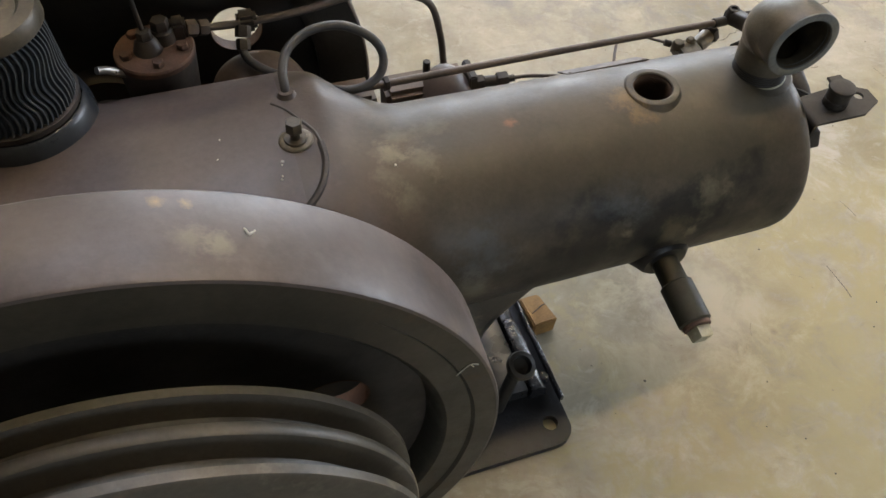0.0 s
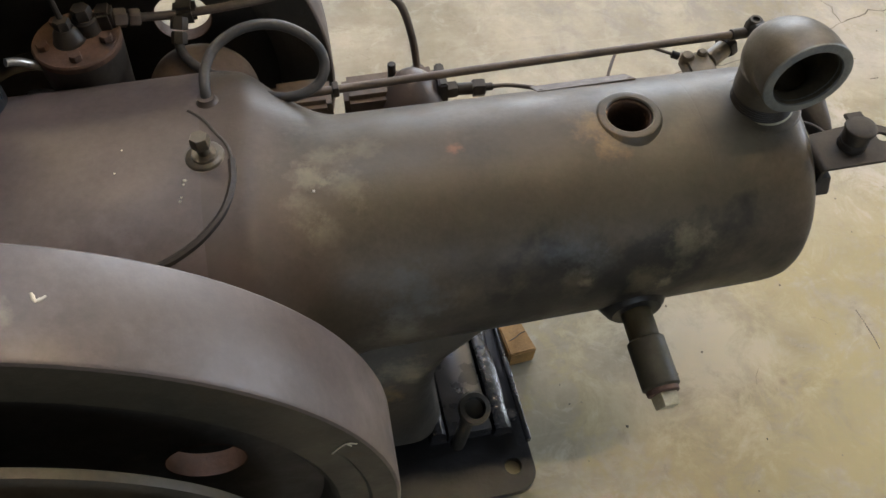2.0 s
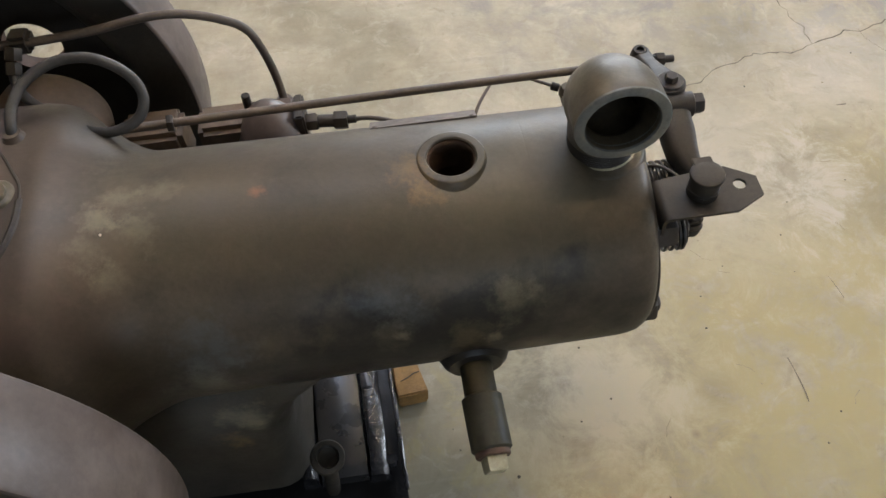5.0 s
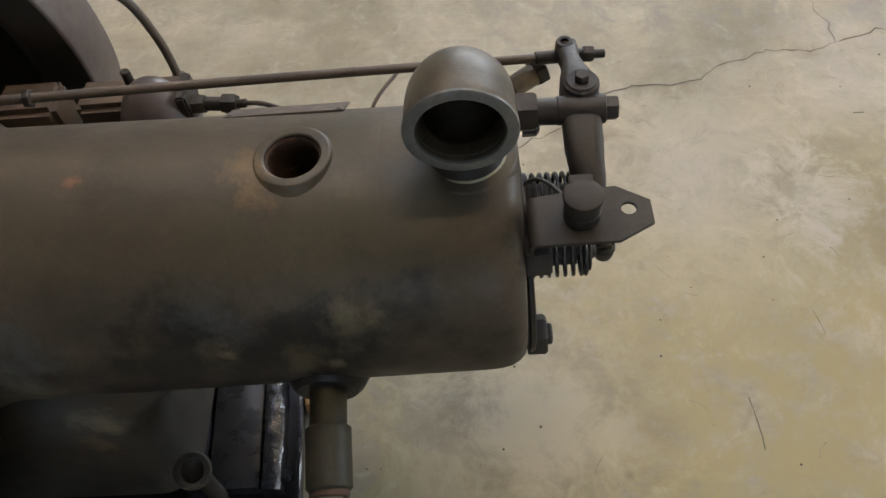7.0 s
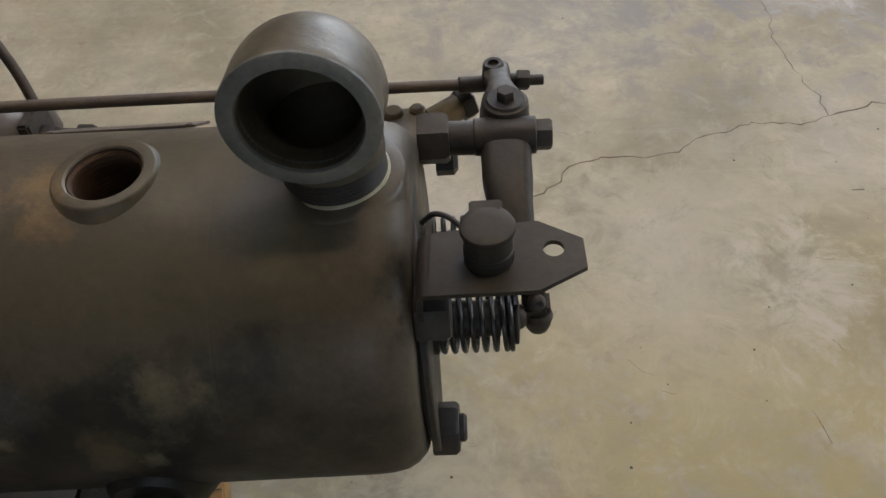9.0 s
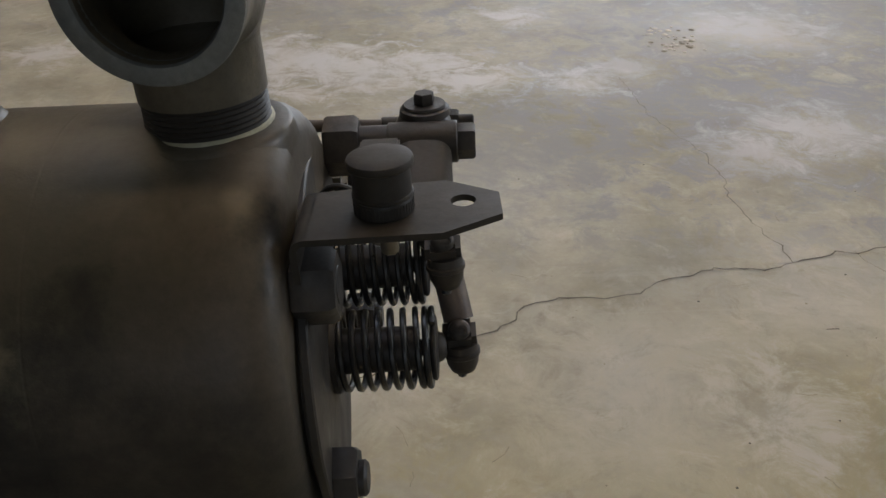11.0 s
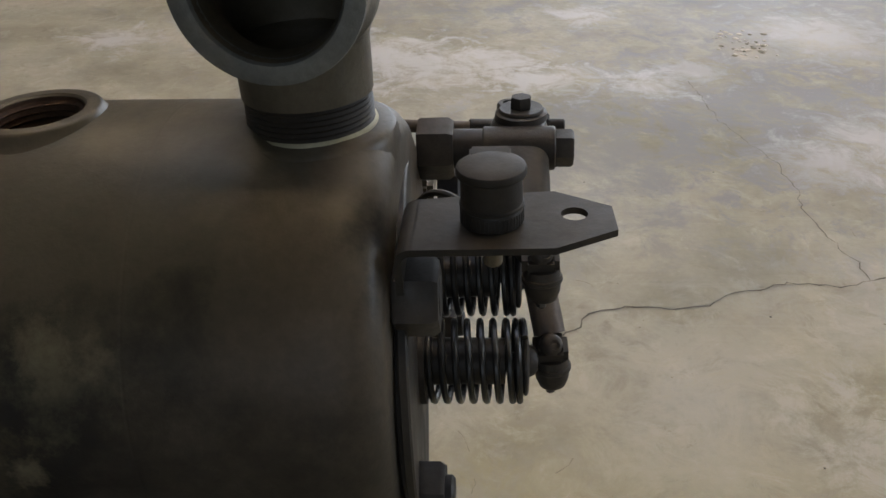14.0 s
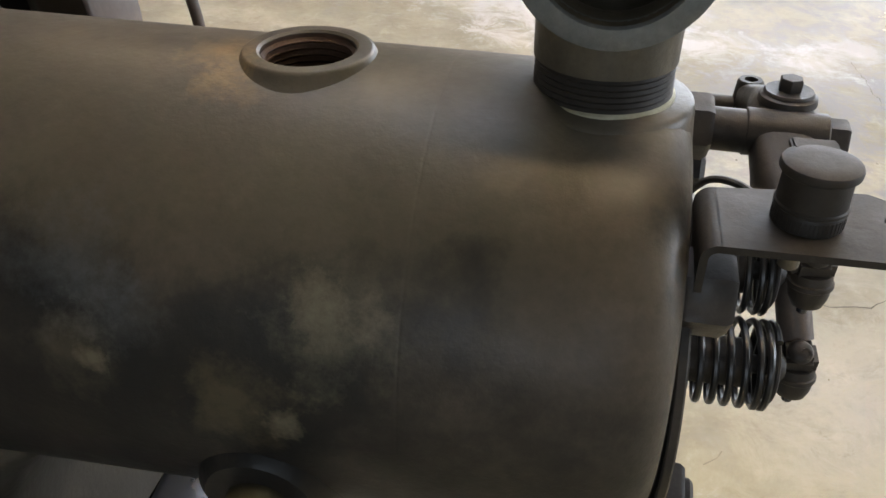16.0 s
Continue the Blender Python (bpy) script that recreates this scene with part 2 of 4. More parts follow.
BROWN = material("brown primer", (0.070, 0.049, 0.033), (0.118, 0.082, 0.056), 0.55, 0.0, 24.0, 200, 0.12, (0.07, 0.05, 0.035), 26.0, 0.6)
DARK = material("dark painted iron", (0.022, 0.019, 0.016), (0.043, 0.036, 0.029), 0.54, 0.0, 14.0, 240, 0.12, (0.085, 0.068, 0.045), 22.0, 0.66, gloss=0.35)
GRIMY = material("grimy dark iron", (0.024, 0.022, 0.018), (0.052, 0.046, 0.037), 0.40, 0.0, 12.0, 200, 0.2, (0.11, 0.10, 0.075), 20.0, 0.64, stains=[((0.235, -0.104, 0.215), 0.034, 0.60, PALE), ((0.215, -0.104, 0.18), 0.022, 0.4, OCHRE), ((0.20, -0.10, 0.24), 0.06, 0.55, BLUISH)], gloss=0.5)
BOLT = material("old bolt steel", (0.028, 0.025, 0.023), (0.052, 0.044, 0.037), 0.52, 0.1, 40.0, 300, 0.12, (0.085, 0.066, 0.046), 45.0, 0.66, gloss=0.35)
STEEL = material("worn bare steel", (0.30, 0.29, 0.27), (0.42, 0.40, 0.37), 0.38, 0.8, 50.0, 300, 0.1)
GALV = material("weathered pipe iron", (0.058, 0.052, 0.038), (0.125, 0.105, 0.074), 0.40, 0.15, 17.0, 260, 0.14, (0.24, 0.18, 0.10), 24.0, 0.58)
DRAIN = material("olive weathered pipe", (0.020, 0.019, 0.011), (0.044, 0.040, 0.024), 0.58, 0.0, 20.0, 240, 0.10, (0.070, 0.054, 0.028), 24.0, 0.64, gloss=0.35)
RUST = material("rusty iron", (0.056, 0.033, 0.022), (0.110, 0.056, 0.033), 0.75, 0.0, 30.0, 260, 0.3, (0.06, 0.04, 0.03), 34.0, 0.6)
SPRING = material("dark spring steel", (0.010, 0.010, 0.010), (0.022, 0.021, 0.020), 0.38, 0.2, 40.0, 260, 0.06)
THREAD = material("rusty dark thread", (0.040, 0.024, 0.014), (0.085, 0.046, 0.026), 0.7, 0.0, 30.0, 260, 0.3, gloss=0.3)
TUBE = material("brown coated tube", (0.072, 0.056, 0.045), (0.118, 0.092, 0.074), 0.55, 0.0, 40.0, 300, 0.08)
RUBBER = material("black hose", (0.030, 0.029, 0.027), (0.055, 0.051, 0.046), 0.55, 0.0, 40.0, 260, 0.08)
# the bluish patches put part of the oil's sheen into its colour
OILY = material("oily black base", (0.014, 0.014, 0.016), (0.038, 0.038, 0.044), 0.17, 0.0, 26.0, 110, 0.55, (0.060, 0.060, 0.072), 34.0, 0.60, 0.12, gloss=1.0)
BASE = material("oil-soaked iron", (0.010, 0.010, 0.011), (0.022, 0.022, 0.025), 0.42, 0.0, 22.0, 120, 0.40, (0.030, 0.029, 0.031), 30.0, 0.68, gloss=0.4)
PANEL = material("oil-filmed panel", (0.020, 0.020, 0.021), (0.040, 0.039, 0.040), 0.30, 0.0, 14.0, 160, 0.05, gloss=0.8)
PLUG = material("pale painted plug", (0.30, 0.28, 0.18), (0.48, 0.45, 0.33), 0.6, 0.0, 60.0, 300, 0.2, (0.20, 0.13, 0.07), 70.0, 0.58)
BOWL = material("blue-black enamel", (0.016, 0.019, 0.023), (0.032, 0.037, 0.043), 0.36, 0.0, 14.0, 200, 0.08, (0.06, 0.055, 0.045), 22.0, 0.66)
PAPER = material("pleated filter paper", (0.045, 0.055, 0.065), (0.075, 0.088, 0.10), 0.8, 0.0, 20.0, 200, 0.15)
WOOD = material("sawn timber", (0.22, 0.12, 0.035), (0.38, 0.22, 0.075), 0.7, 0.0, 25.0, 220, 0.3, (0.12, 0.06, 0.02), 30.0, 0.62)
WALL = material("painted wall", (0.15, 0.136, 0.112), (0.19, 0.172, 0.145), 0.75, 0.0, 1.5, 60, 0.1)
CEIL = material("painted ceiling", (0.22, 0.20, 0.17), (0.27, 0.25, 0.21), 0.8, 0.0, 1.5, 60, 0.1)
WHITE = material("white lamp housing", (0.7, 0.7, 0.68), (0.78, 0.78, 0.76), 0.5)
CRACK = material("crack in concrete", (0.100, 0.088, 0.068), (0.20, 0.176, 0.136), 0.9, 0.0, 60.0, 400, 0.3)
FLAKE = material("pale paint flake", (0.55, 0.50, 0.40), (0.72, 0.66, 0.55), 0.7, 0.0, 60.0, 300, 0.1)
SCUFF = material("scuff on concrete", (0.24, 0.21, 0.145), (0.31, 0.27, 0.195), 0.8, 0.0, 60.0, 300, 0.1)
SMUT = material("dark speck", (0.05, 0.045, 0.035), (0.09, 0.08, 0.06), 0.8, 0.0, 60.0, 300, 0.1)


CHALK, WARM_LIGHT, BROWNED, GREYED, COOL_DAYLIGHT = (0.60, 0.58, 0.56), (0.375, 0.325, 0.170), (0.19, 0.155, 0.10), (0.265, 0.25, 0.215), (0.262, 0.258, 0.266)
# the wide cool spots put the doorway's daylight into the far floor's colour
FLOOR_STAINS_AND_LIGHT = [(1.6, 2.3, 1.3, 0.78, COOL_DAYLIGHT), (1.2, 1.62, 0.55, 0.70, COOL_DAYLIGHT), (1.6, 1.5, 0.8, 0.72, COOL_DAYLIGHT), (0.4, 2.3, 0.7, 0.55, COOL_DAYLIGHT), (0.90, 1.45, 0.45, 0.60, COOL_DAYLIGHT),
                (0.457, 1.90, 0.26, 0.75, CHALK), (0.60, 1.82, 0.28, 0.80, CHALK), (0.75, 1.84, 0.20, 0.75, CHALK), (0.84, 1.76, 0.16, 0.8, CHALK), (0.48, 1.70, 0.10, 0.7, CHALK), (0.95, 2.17, 0.14, 0.85, CHALK), (1.05, 1.73, 0.12, 0.75, CHALK), (-0.08, 1.97, 0.16, 0.75, CHALK), (0.2, 2.5, 0.35, 0.5, CHALK), (1.15, 1.80, 0.14, 0.5, CHALK), (1.41, 1.48, 0.20, 0.6, CHALK), (1.28, 1.40, 0.16, 0.5, CHALK), (1.50, 2.03, 0.30, 0.6, CHALK), (0.27, 1.96, 0.2, 0.6, CHALK), (1.30, 1.93, 0.10, 0.6, (0.50, 0.42, 0.30)),
                # the wide yellow spots put warm lamplight into the near floor's colour
                (0.98, 0.40, 0.75, 0.60, WARM_LIGHT), (0.72, 0.25, 0.60, 0.60, WARM_LIGHT), (1.12, 0.70, 0.50, 0.45, WARM_LIGHT), (0.80, 0.70, 0.5, 0.3, WARM_LIGHT), (1.15, 0.72, 0.12, 0.40, BROWNED), (0.757, 0.430, 0.012, 0.75, BROWNED), (1.00, 0.30, 0.06, 0.4, BROWNED), (0.80, 0.48, 0.05, 0.3, BROWNED), (0.66, 0.50, 0.22, 0.35, CHALK), (0.93, 0.84, 0.30, 0.35, CHALK), (1.06, 0.78, 0.14, 0.4, CHALK), (0.60, 0.90, 0.20, 0.35, CHALK), (1.18, 1.00, 0.2, 0.30, CHALK), (0.8, 1.35, 0.4, 0.4, GREYED), (1.0, 1.06, 0.22, 0.3, GREYED)]


def concrete():
    m = bpy.data.materials.new("smooth old concrete")
    m.use_nodes = True
    nt = m.node_tree
    n, l = nt.nodes, nt.links
    b = n["Principled BSDF"]
    tc = n.new("ShaderNodeTexCoord")

    def tex(sc, det=8.0, rgh=0.6, dist=0.0):
        t = n.new("ShaderNodeTexNoise")
        t.inputs["Scale"].default_value, t.inputs["Detail"].default_value = sc, det
        t.inputs["Roughness"].default_value, t.inputs["Distortion"].default_value = rgh, dist
        l.new(tc.outputs["Object"], t.inputs["Vector"])
        return t.outputs["Fac"]

    def ramp(src, *stops):
        r = n.new("ShaderNodeValToRGB")
        while len(r.color_ramp.elements) < len(stops):
            r.color_ramp.elements.new(0.5)
        for e, (p, c) in zip(r.color_ramp.elements, stops):
            e.position, e.color = p, (*c, 1)
        l.new(src, r.inputs[0])
        return r.outputs["Color"]

    def mix(f, a, c, kind):
        x = n.new("ShaderNodeMix")
        x.data_type, x.blend_type = "RGBA", kind
        for sock, v in ((x.inputs["Factor"], f), (x.inputs["A"], a), (x.inputs["B"], c)):
            if isinstance(v, (int, float)):
                sock.default_value = v
            elif isinstance(v, tuple):
                sock.default_value = (*v, 1)
            else:
                l.new(v, sock)
        return x.outputs["Result"]

    col = ramp(tex(2.3, 10.0, 0.62, 0.6), (0.30, (0.265, 0.240, 0.170)), (0.50, (0.37, 0.337, 0.258)), (0.68, (0.48, 0.445, 0.36)))
    col = mix(0.42, col, ramp(tex(11.0, 8.0, 0.65, 0.3), (0.30, (0.62, 0.62, 0.60)), (0.66, (1.28, 1.28, 1.26))), "MULTIPLY")
    col = mix(0.30, col, ramp(tex(90.0, 5.0, 0.7), (0.3, (0.75, 0.74, 0.72)), (0.7, (1.15, 1.15, 1.15))), "MULTIPLY")
    col = mix(ramp(tex(1.3, 9.0, 0.7, 1.2), (0.60, (0, 0, 0)), (0.72, (0.6, 0.6, 0.6))), col, (0.56, 0.53, 0.46), "MIX")
    col = mix(ramp(tex(24.0, 3.0, 0.45), (0.70, (0, 0, 0)), (0.80, (0.55, 0.55, 0.55))), col, (0.17, 0.14, 0.09), "MIX")
    # scuffs, trowel sweeps and fine scratches
    col = mix(ramp(tex(17.0, 11.0, 0.74, 0.9), (0.535, (0, 0, 0)), (0.62, (0.24, 0.24, 0.24))), col, (0.60, 0.56, 0.47), "MIX")
    col = mix(ramp(tex(26.0, 11.0, 0.74, 0.7), (0.57, (0, 0, 0)), (0.64, (0.34, 0.34, 0.34))), col, (0.22, 0.19, 0.13), "MIX")
    for turn, sx, sy, amount in ((0.5, 3.0, 45.0, 0.16), (-0.9, 2.5, 60.0, 0.12)):
        mp = n.new("ShaderNodeMapping")
        mp.inputs["Rotation"].default_value = (0, 0, turn)
        mp.inputs["Scale"].default_value = (sx, sy, 1)
        l.new(tc.outputs["Object"], mp.inputs["Vector"])
        st = n.new("ShaderNodeTexNoise")
        st.inputs["Scale"].default_value, st.inputs["Detail"].default_value, st.inputs["Distortion"].default_value = 1.0, 6.0, 0.6
        l.new(mp.outputs[0], st.inputs["Vector"])
        col = mix(ramp(st.outputs["Fac"], (0.62, (0, 0, 0)), (0.70, (amount,) * 3)), col, (0.26, 0.225, 0.16) if turn > 0 else (0.58, 0.54, 0.45), "MIX")
    warp = tex(13.0, 10.0, 0.76, 0.5)
    # stains, along with the warm and cool light painted on the floor
    for px, py, size, amount, colour in FLOOR_STAINS_AND_LIGHT:
        off = n.new("ShaderNodeVectorMath")
        off.operation = "DISTANCE"
        l.new(tc.outputs["Object"], off.inputs[0])
        off.inputs[1].default_value = (px, py, 0)
        wob = n.new("ShaderNodeMath")
        wob.operation = "MULTIPLY_ADD"
        l.new(off.outputs["Value"], wob.inputs[0])
        wob.inputs[1].default_value = 0.4 / size
        bend = n.new("ShaderNodeMath")
        bend.operation = "MULTIPLY"
        l.new(warp, bend.inputs[0])
        bend.inputs[1].default_value = 1.45
        l.new(bend.outputs[0], wob.inputs[2])
        col = mix(ramp(wob.outputs[0], (0.74, (amount,) * 3), (1.10, (0, 0, 0))), col, colour, "MIX")
    l.new(col, b.inputs["Base Color"])
    rr = ramp(tex(3.1, 8.0, 0.6), (0.3, (0.52, 0.52, 0.52)), (0.7, (0.72, 0.72, 0.72)))
    l.new(rr, b.inputs["Roughness"])
    b.inputs["Specular IOR Level"].default_value = 0.3
    bp = n.new("ShaderNodeBump")
    bp.inputs["Strength"].default_value, bp.inputs["Distance"].default_value = 0.12, 0.002
    l.new(tex(45.0, 8.0, 0.7), bp.inputs["Height"])
    l.new(bp.outputs["Normal"], b.inputs["Normal"])
    return m


CONCRETE = concrete()


def glow(name, colour, strength):
    m = bpy.data.materials.new(name)
    m.use_nodes = True
    b = m.node_tree.nodes["Principled BSDF"]
    b.inputs["Base Color"].default_value = (0.8, 0.8, 0.8, 1)
    b.inputs["Emission Color"].default_value = (*colour, 1)
    b.inputs["Emission Strength"].default_value = strength
    return m


LIT = glow("lit warm diffuser", (1.0, 0.77, 0.49), TUBE_W)

# ---- the room ----
X0, X1, Y0, Y1, TOP, TH = -5.0, 6.8, -4.2, 6.8, 3.4, 0.2


def structure(name, boxes, mat, label):
    bm = bmesh.new()
    for c, s in boxes:
        block(bm, c, s, 0.0)
    return tagged(part(name, bm, mat), label, "", "", "structure")


floor = structure("floor", [(((X0 + X1) / 2, (Y0 + Y1) / 2, -0.1), (X1 - X0 + 2 * TH, Y1 - Y0 + 2 * TH, 0.2))], CONCRETE, "smooth beige concrete floor with hairline cracks and stains")
structure("ceiling", [(((X0 - TH - 0.6) / 2, (Y0 + Y1) / 2, TOP + 0.1), (TH - X0 - 0.6, Y1 - Y0 + 2 * TH, 0.2)), (((1.2 + X1 + TH) / 2, (Y0 + Y1) / 2, TOP + 0.1), (X1 + TH - 1.2, Y1 - Y0 + 2 * TH, 0.2)),
                      ((0.3, (Y0 - TH + 1.55) / 2, TOP + 0.1), (1.8, 1.55 - Y0 + TH, 0.2)), ((0.3, (2.85 + Y1 + TH) / 2, TOP + 0.1), (1.8, Y1 + TH - 2.85, 0.2))], CEIL, "plain dim painted workshop ceiling with a skylight opening")
structure("wall_west", [((X0 - TH / 2, (Y0 + Y1) / 2, TOP / 2), (TH, Y1 - Y0 + 2 * TH, TOP))], WALL, "plain painted workshop wall")
structure("wall_south", [(((X0 - 0.6) / 2, Y0 - TH / 2, TOP / 2), (-0.6 - X0, TH, TOP)), (((1.8 + X1) / 2, Y0 - TH / 2, TOP / 2), (X1 - 1.8, TH, TOP)), ((0.6, Y0 - TH / 2, 0.6), (2.4, TH, 1.2)), ((0.6, Y0 - TH / 2, 2.85), (2.4, TH, 1.1))], WALL, "painted workshop wall with a window opening")
# the north wall with its wide open doorway
structure("wall_north", [(((X0 + 0.8) / 2, Y1 + TH / 2, TOP / 2), (0.8 - X0, TH, TOP)), (((5.2 + X1) / 2, Y1 + TH / 2, TOP / 2), (X1 - 5.2, TH, TOP)), ((3.0, Y1 + TH / 2, 3.225), (4.4, TH, 0.35))], WALL, "painted workshop wall with a wide open doorway")
structure("wall_east", [((X1 + TH / 2, (Y0 + 0.5) / 2, TOP / 2), (TH, 0.5 - Y0, TOP)), ((X1 + TH / 2, (2.7 + Y1) / 2, TOP / 2), (TH, Y1 - 2.7, TOP)), ((X1 + TH / 2, 1.6, 0.65), (TH, 2.2, 1.3)), ((X1 + TH / 2, 1.6, 2.95), (TH, 2.2, 0.9))], WALL, "painted workshop wall with a window opening")
gm = bmesh.new()
block(gm, (0, 0, -0.25), (400, 400, 0.1), 0.0)
tagged(part("ground", gm, CONCRETE), "pale concrete yard around the workshop", "", "", "structure")


def ceiling_light(m):
    top = thing("ceiling_light", m, "long warm fluorescent ceiling light, switched on", "lamp", "ceiling lights")
    bm = bmesh.new()
    block(bm, (0, 0, 0), (1.3, 0.18, 0.06), 0.006)
    part("housing", bm, WHITE, top)
    bm = bmesh.new()
    block(bm, (0, 0, -0.045), (1.24, 0.13, 0.03), 0.008)
    part("diffuser", bm, LIT, top, "glowing warm white diffuser")
    return top


lamp0 = ceiling_light(pose(2.3, 2.9, TOP - 0.03))
copy_thing(lamp0, pose(1.1, 0.75, TOP - 0.03))
copy_thing(lamp0, pose(-1.2, 3.4, TOP - 0.03))

# hairline cracks in the floor
rng = random.Random(4)


def crack(pts, width, rough):
    bm = bmesh.new()
    line = []
    for a, b in zip(pts, pts[1:]):
        a, b = Vector((*a, 0)), Vector((*b, 0))
        k = max(2, int((b - a).length / 0.012))
        for i in range(k):
            p = a.lerp(b, i / k)
            line.append(p + Vector((rng.gauss(0, rough), rng.gauss(0, rough), 0)))
    line.append(Vector((*pts[-1], 0)))
    left, right = [], []
    for i, p in enumerate(line):
        d = (line[min(i + 1, len(line) - 1)] - line[max(i - 1, 0)]).normalized()
        s = Vector((-d.y, d.x, 0)) * width * rng.uniform(0.25, 1.0)
        left.append(p + s + Vector((0, 0, 0.0006)))
        right.append(p - s + Vector((0, 0, 0.0006)))
    skin(bm, [left, right], False)
    return part("crack", bm, CRACK, floor)


crack([(0.60, 0.865), (0.654, 0.892), (0.685, 0.911), (0.765, 0.944), (0.789, 0.959), (0.803, 0.972), (0.822, 0.997), (0.850, 1.005), (0.866, 1.008), (0.894, 1.010), (0.938, 1.005), (0.969, 1.014), (0.985, 1.030), (1.036, 1.051), (1.062, 1.060), (1.098, 1.064), (1.146, 1.055), (1.192, 1.072), (1.247, 1.086), (1.287, 1.090), (1.332, 1.101), (1.50, 1.15), (1.72, 1.20), (2.0, 1.30)], 0.0015, 0.0024)
crack([(1.192, 1.072), (1.184, 1.137), (1.168, 1.240), (1.178, 1.323), (1.177, 1.402), (1.158, 1.468), (1.13, 1.563), (1.12, 1.75)], 0.0009, 0.0025)
crack([(1.287, 1.092), (1.292, 1.058), (1.315, 1.02)], 0.0008, 0.0015)
crack([(0.912, 0.512), (0.9135, 0.480), (0.914, 0.448)], 0.0011, 0.0008)
crack([(1.171, 0.9295), (1.187, 0.929)], 0.0016, 0.0004)
crack([(1.30, 0.90), (1.305, 0.86), (1.30, 0.83)], 0.0006, 0.0008)
crack([(1.02, 0.62), (1.025, 0.585)], 0.0006, 0.0008)
for sx, sy, sr in ((0.527, 0.414, 0.0022), (0.62, 0.47, 0.0014), (0.70, 0.36, 0.0013), (0.83, 0.62, 0.0012), (0.98, 0.70, 0.0014), (0.66, 0.30, 0.0011)):
    bm = bmesh.new()
    turned(bm, (sx, sy, 0.0003), (0, 0, 1), [(0, sr), (0.0006, sr * 0.6)], 7, True, True, sx * 30)
    part("grit", bm, SMUT, floor)

rng2 = random.Random(12)
for k in range(44):
    sx, sy, sr = 1.285 + rng2.gauss(0, 0.030), 1.945 + rng2.gauss(0, 0.06), rng2.uniform(0.0025, 0.0085)
    bm = bmesh.new()
    turned(bm, (sx, sy, 0.0003), (0, 0, 1), [(0, sr), (0.0012, sr * 0.7)], 7, True, True, sx * 30)
    part("grit", bm, FLAKE if k % 3 else SCUFF, floor)

for k in range(70):
    sx, sy, sr = rng2.uniform(0.45, 1.5), rng2.uniform(0.15, 1.5), rng2.uniform(0.0006, 0.0018)
    bm = bmesh.new()
    turned(bm, (sx, sy, 0.0002), (0, 0, 1), [(0, sr), (0.0004, sr * 0.6)], 6, True, True, sx * 30)
    part("grit", bm, SCUFF if k % 2 else SMUT, floor)
for k in range(22):
    sx, sy, a, ln = rng2.uniform(0.5, 1.5), rng2.uniform(0.2, 1.5), rng2.uniform(0, 6.28), rng2.uniform(0.006, 0.022)
    scuff = crack([(sx, sy), (sx + ln * math.cos(a), sy + ln * math.sin(a)), (sx + 1.6 * ln * math.cos(a + 0.15), sy + 1.6 * ln * math.sin(a + 0.15))], 0.0007, 0.0006)
    scuff.name = "scuff"
    scuff.data.materials[0] = SCUFF

# ---- the engine ----
M = pose(0.0236, 0.5568, -0.0281, -1.993, -3.154, -2.629)
engine = thing("engine", M, "old brown-grey cast iron single-cylinder stationary engine on an oily base", "engine")
CY, CZ = -0.008, 0.3452


CASE_A, CASE_B, CASE_N, CASE_Y = 0.160, 0.127, 2.9, 0.008


def section(x, a, b, n, cy=0.0, seg=168, cz=CZ):
    out = []
    for i in range(seg):
        t = 2 * math.pi * i / seg
        c, s = math.cos(t), math.sin(t)
        out.append(Vector((x, cy + a * math.copysign(abs(c) ** (2 / n), c), cz + b * math.copysign(abs(s) ** (2 / n), s))))
    return out


def ease(t):
    t = min(max(t, 0), 1)
    return t * t * (3 - 2 * t)


def jacket(x):
    """Radius of the cylinder jacket, which tapers towards the head."""
    return 0.1117 + 0.0148 * (0.45 - x)


def body_section(x):
    """Half width, half height and squareness of crankcase and cylinder at x."""
    k = ease((x - 0.090) / 0.115)
    r = jacket(x)
    a = CASE_A + (r - CASE_A) * k
    b = CASE_B + (r - CASE_B) * k
    bump = 0.004 * math.exp(-((x - 0.125) / 0.016) ** 2)
    n = CASE_N + (2.0 - CASE_N) * k
    return a + bump, b + bump, n, CASE_Y * (1 - k) + CY * k


# cylinder jacket: open under the filler hole and under the outlet
bm = bmesh.new()
xs = [0.085 + 0.005 * i for i in range(88)]
rings = [section(x, *body_section(x)) for x in xs]
rings += [section(x, jacket(x) - d, jacket(x) - d, 2.0, CY) for x, d in ((0.5242, 0.0), (0.5250, 0.0), (0.5255, 0.0001), (0.5260, 0.0), (0.5268, 0.0), (0.55, 0.0), (0.58, 0.0), (0.596, 0.0), (0.606, 0.0007), (0.614, 0.0025), (0.620, 0.0060), (0.6245, 0.0112), (0.6265, 0.0172), (0.6265, 0.06))]
skin(bm, rings, True, False, True)
FILL, OUT = (0.4621, -0.0065), (0.5882, -0.0073)
dead = [f for f in bm.faces if f.calc_center_median().z > CZ and (f.calc_center_median().xy - Vector(FILL)).length < 0.0255 and len(f.verts) == 4]
bmesh.ops.delete(bm, geom=dead, context="FACES")
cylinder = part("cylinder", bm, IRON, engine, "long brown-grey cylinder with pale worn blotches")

# crankcase
bm = bmesh.new()
skin(bm, [section(x, CASE_A * s, CASE_B * s, CASE_N, CASE_Y) for x, s in ((-0.335, 0.6), (-0.335, 0.94), (-0.325, 0.985), (-0.31, 1.0), (-0.2, 1.0), (-0.1, 1.0), (0.0, 1.0), (0.0865, 1.0))], True, True, False)
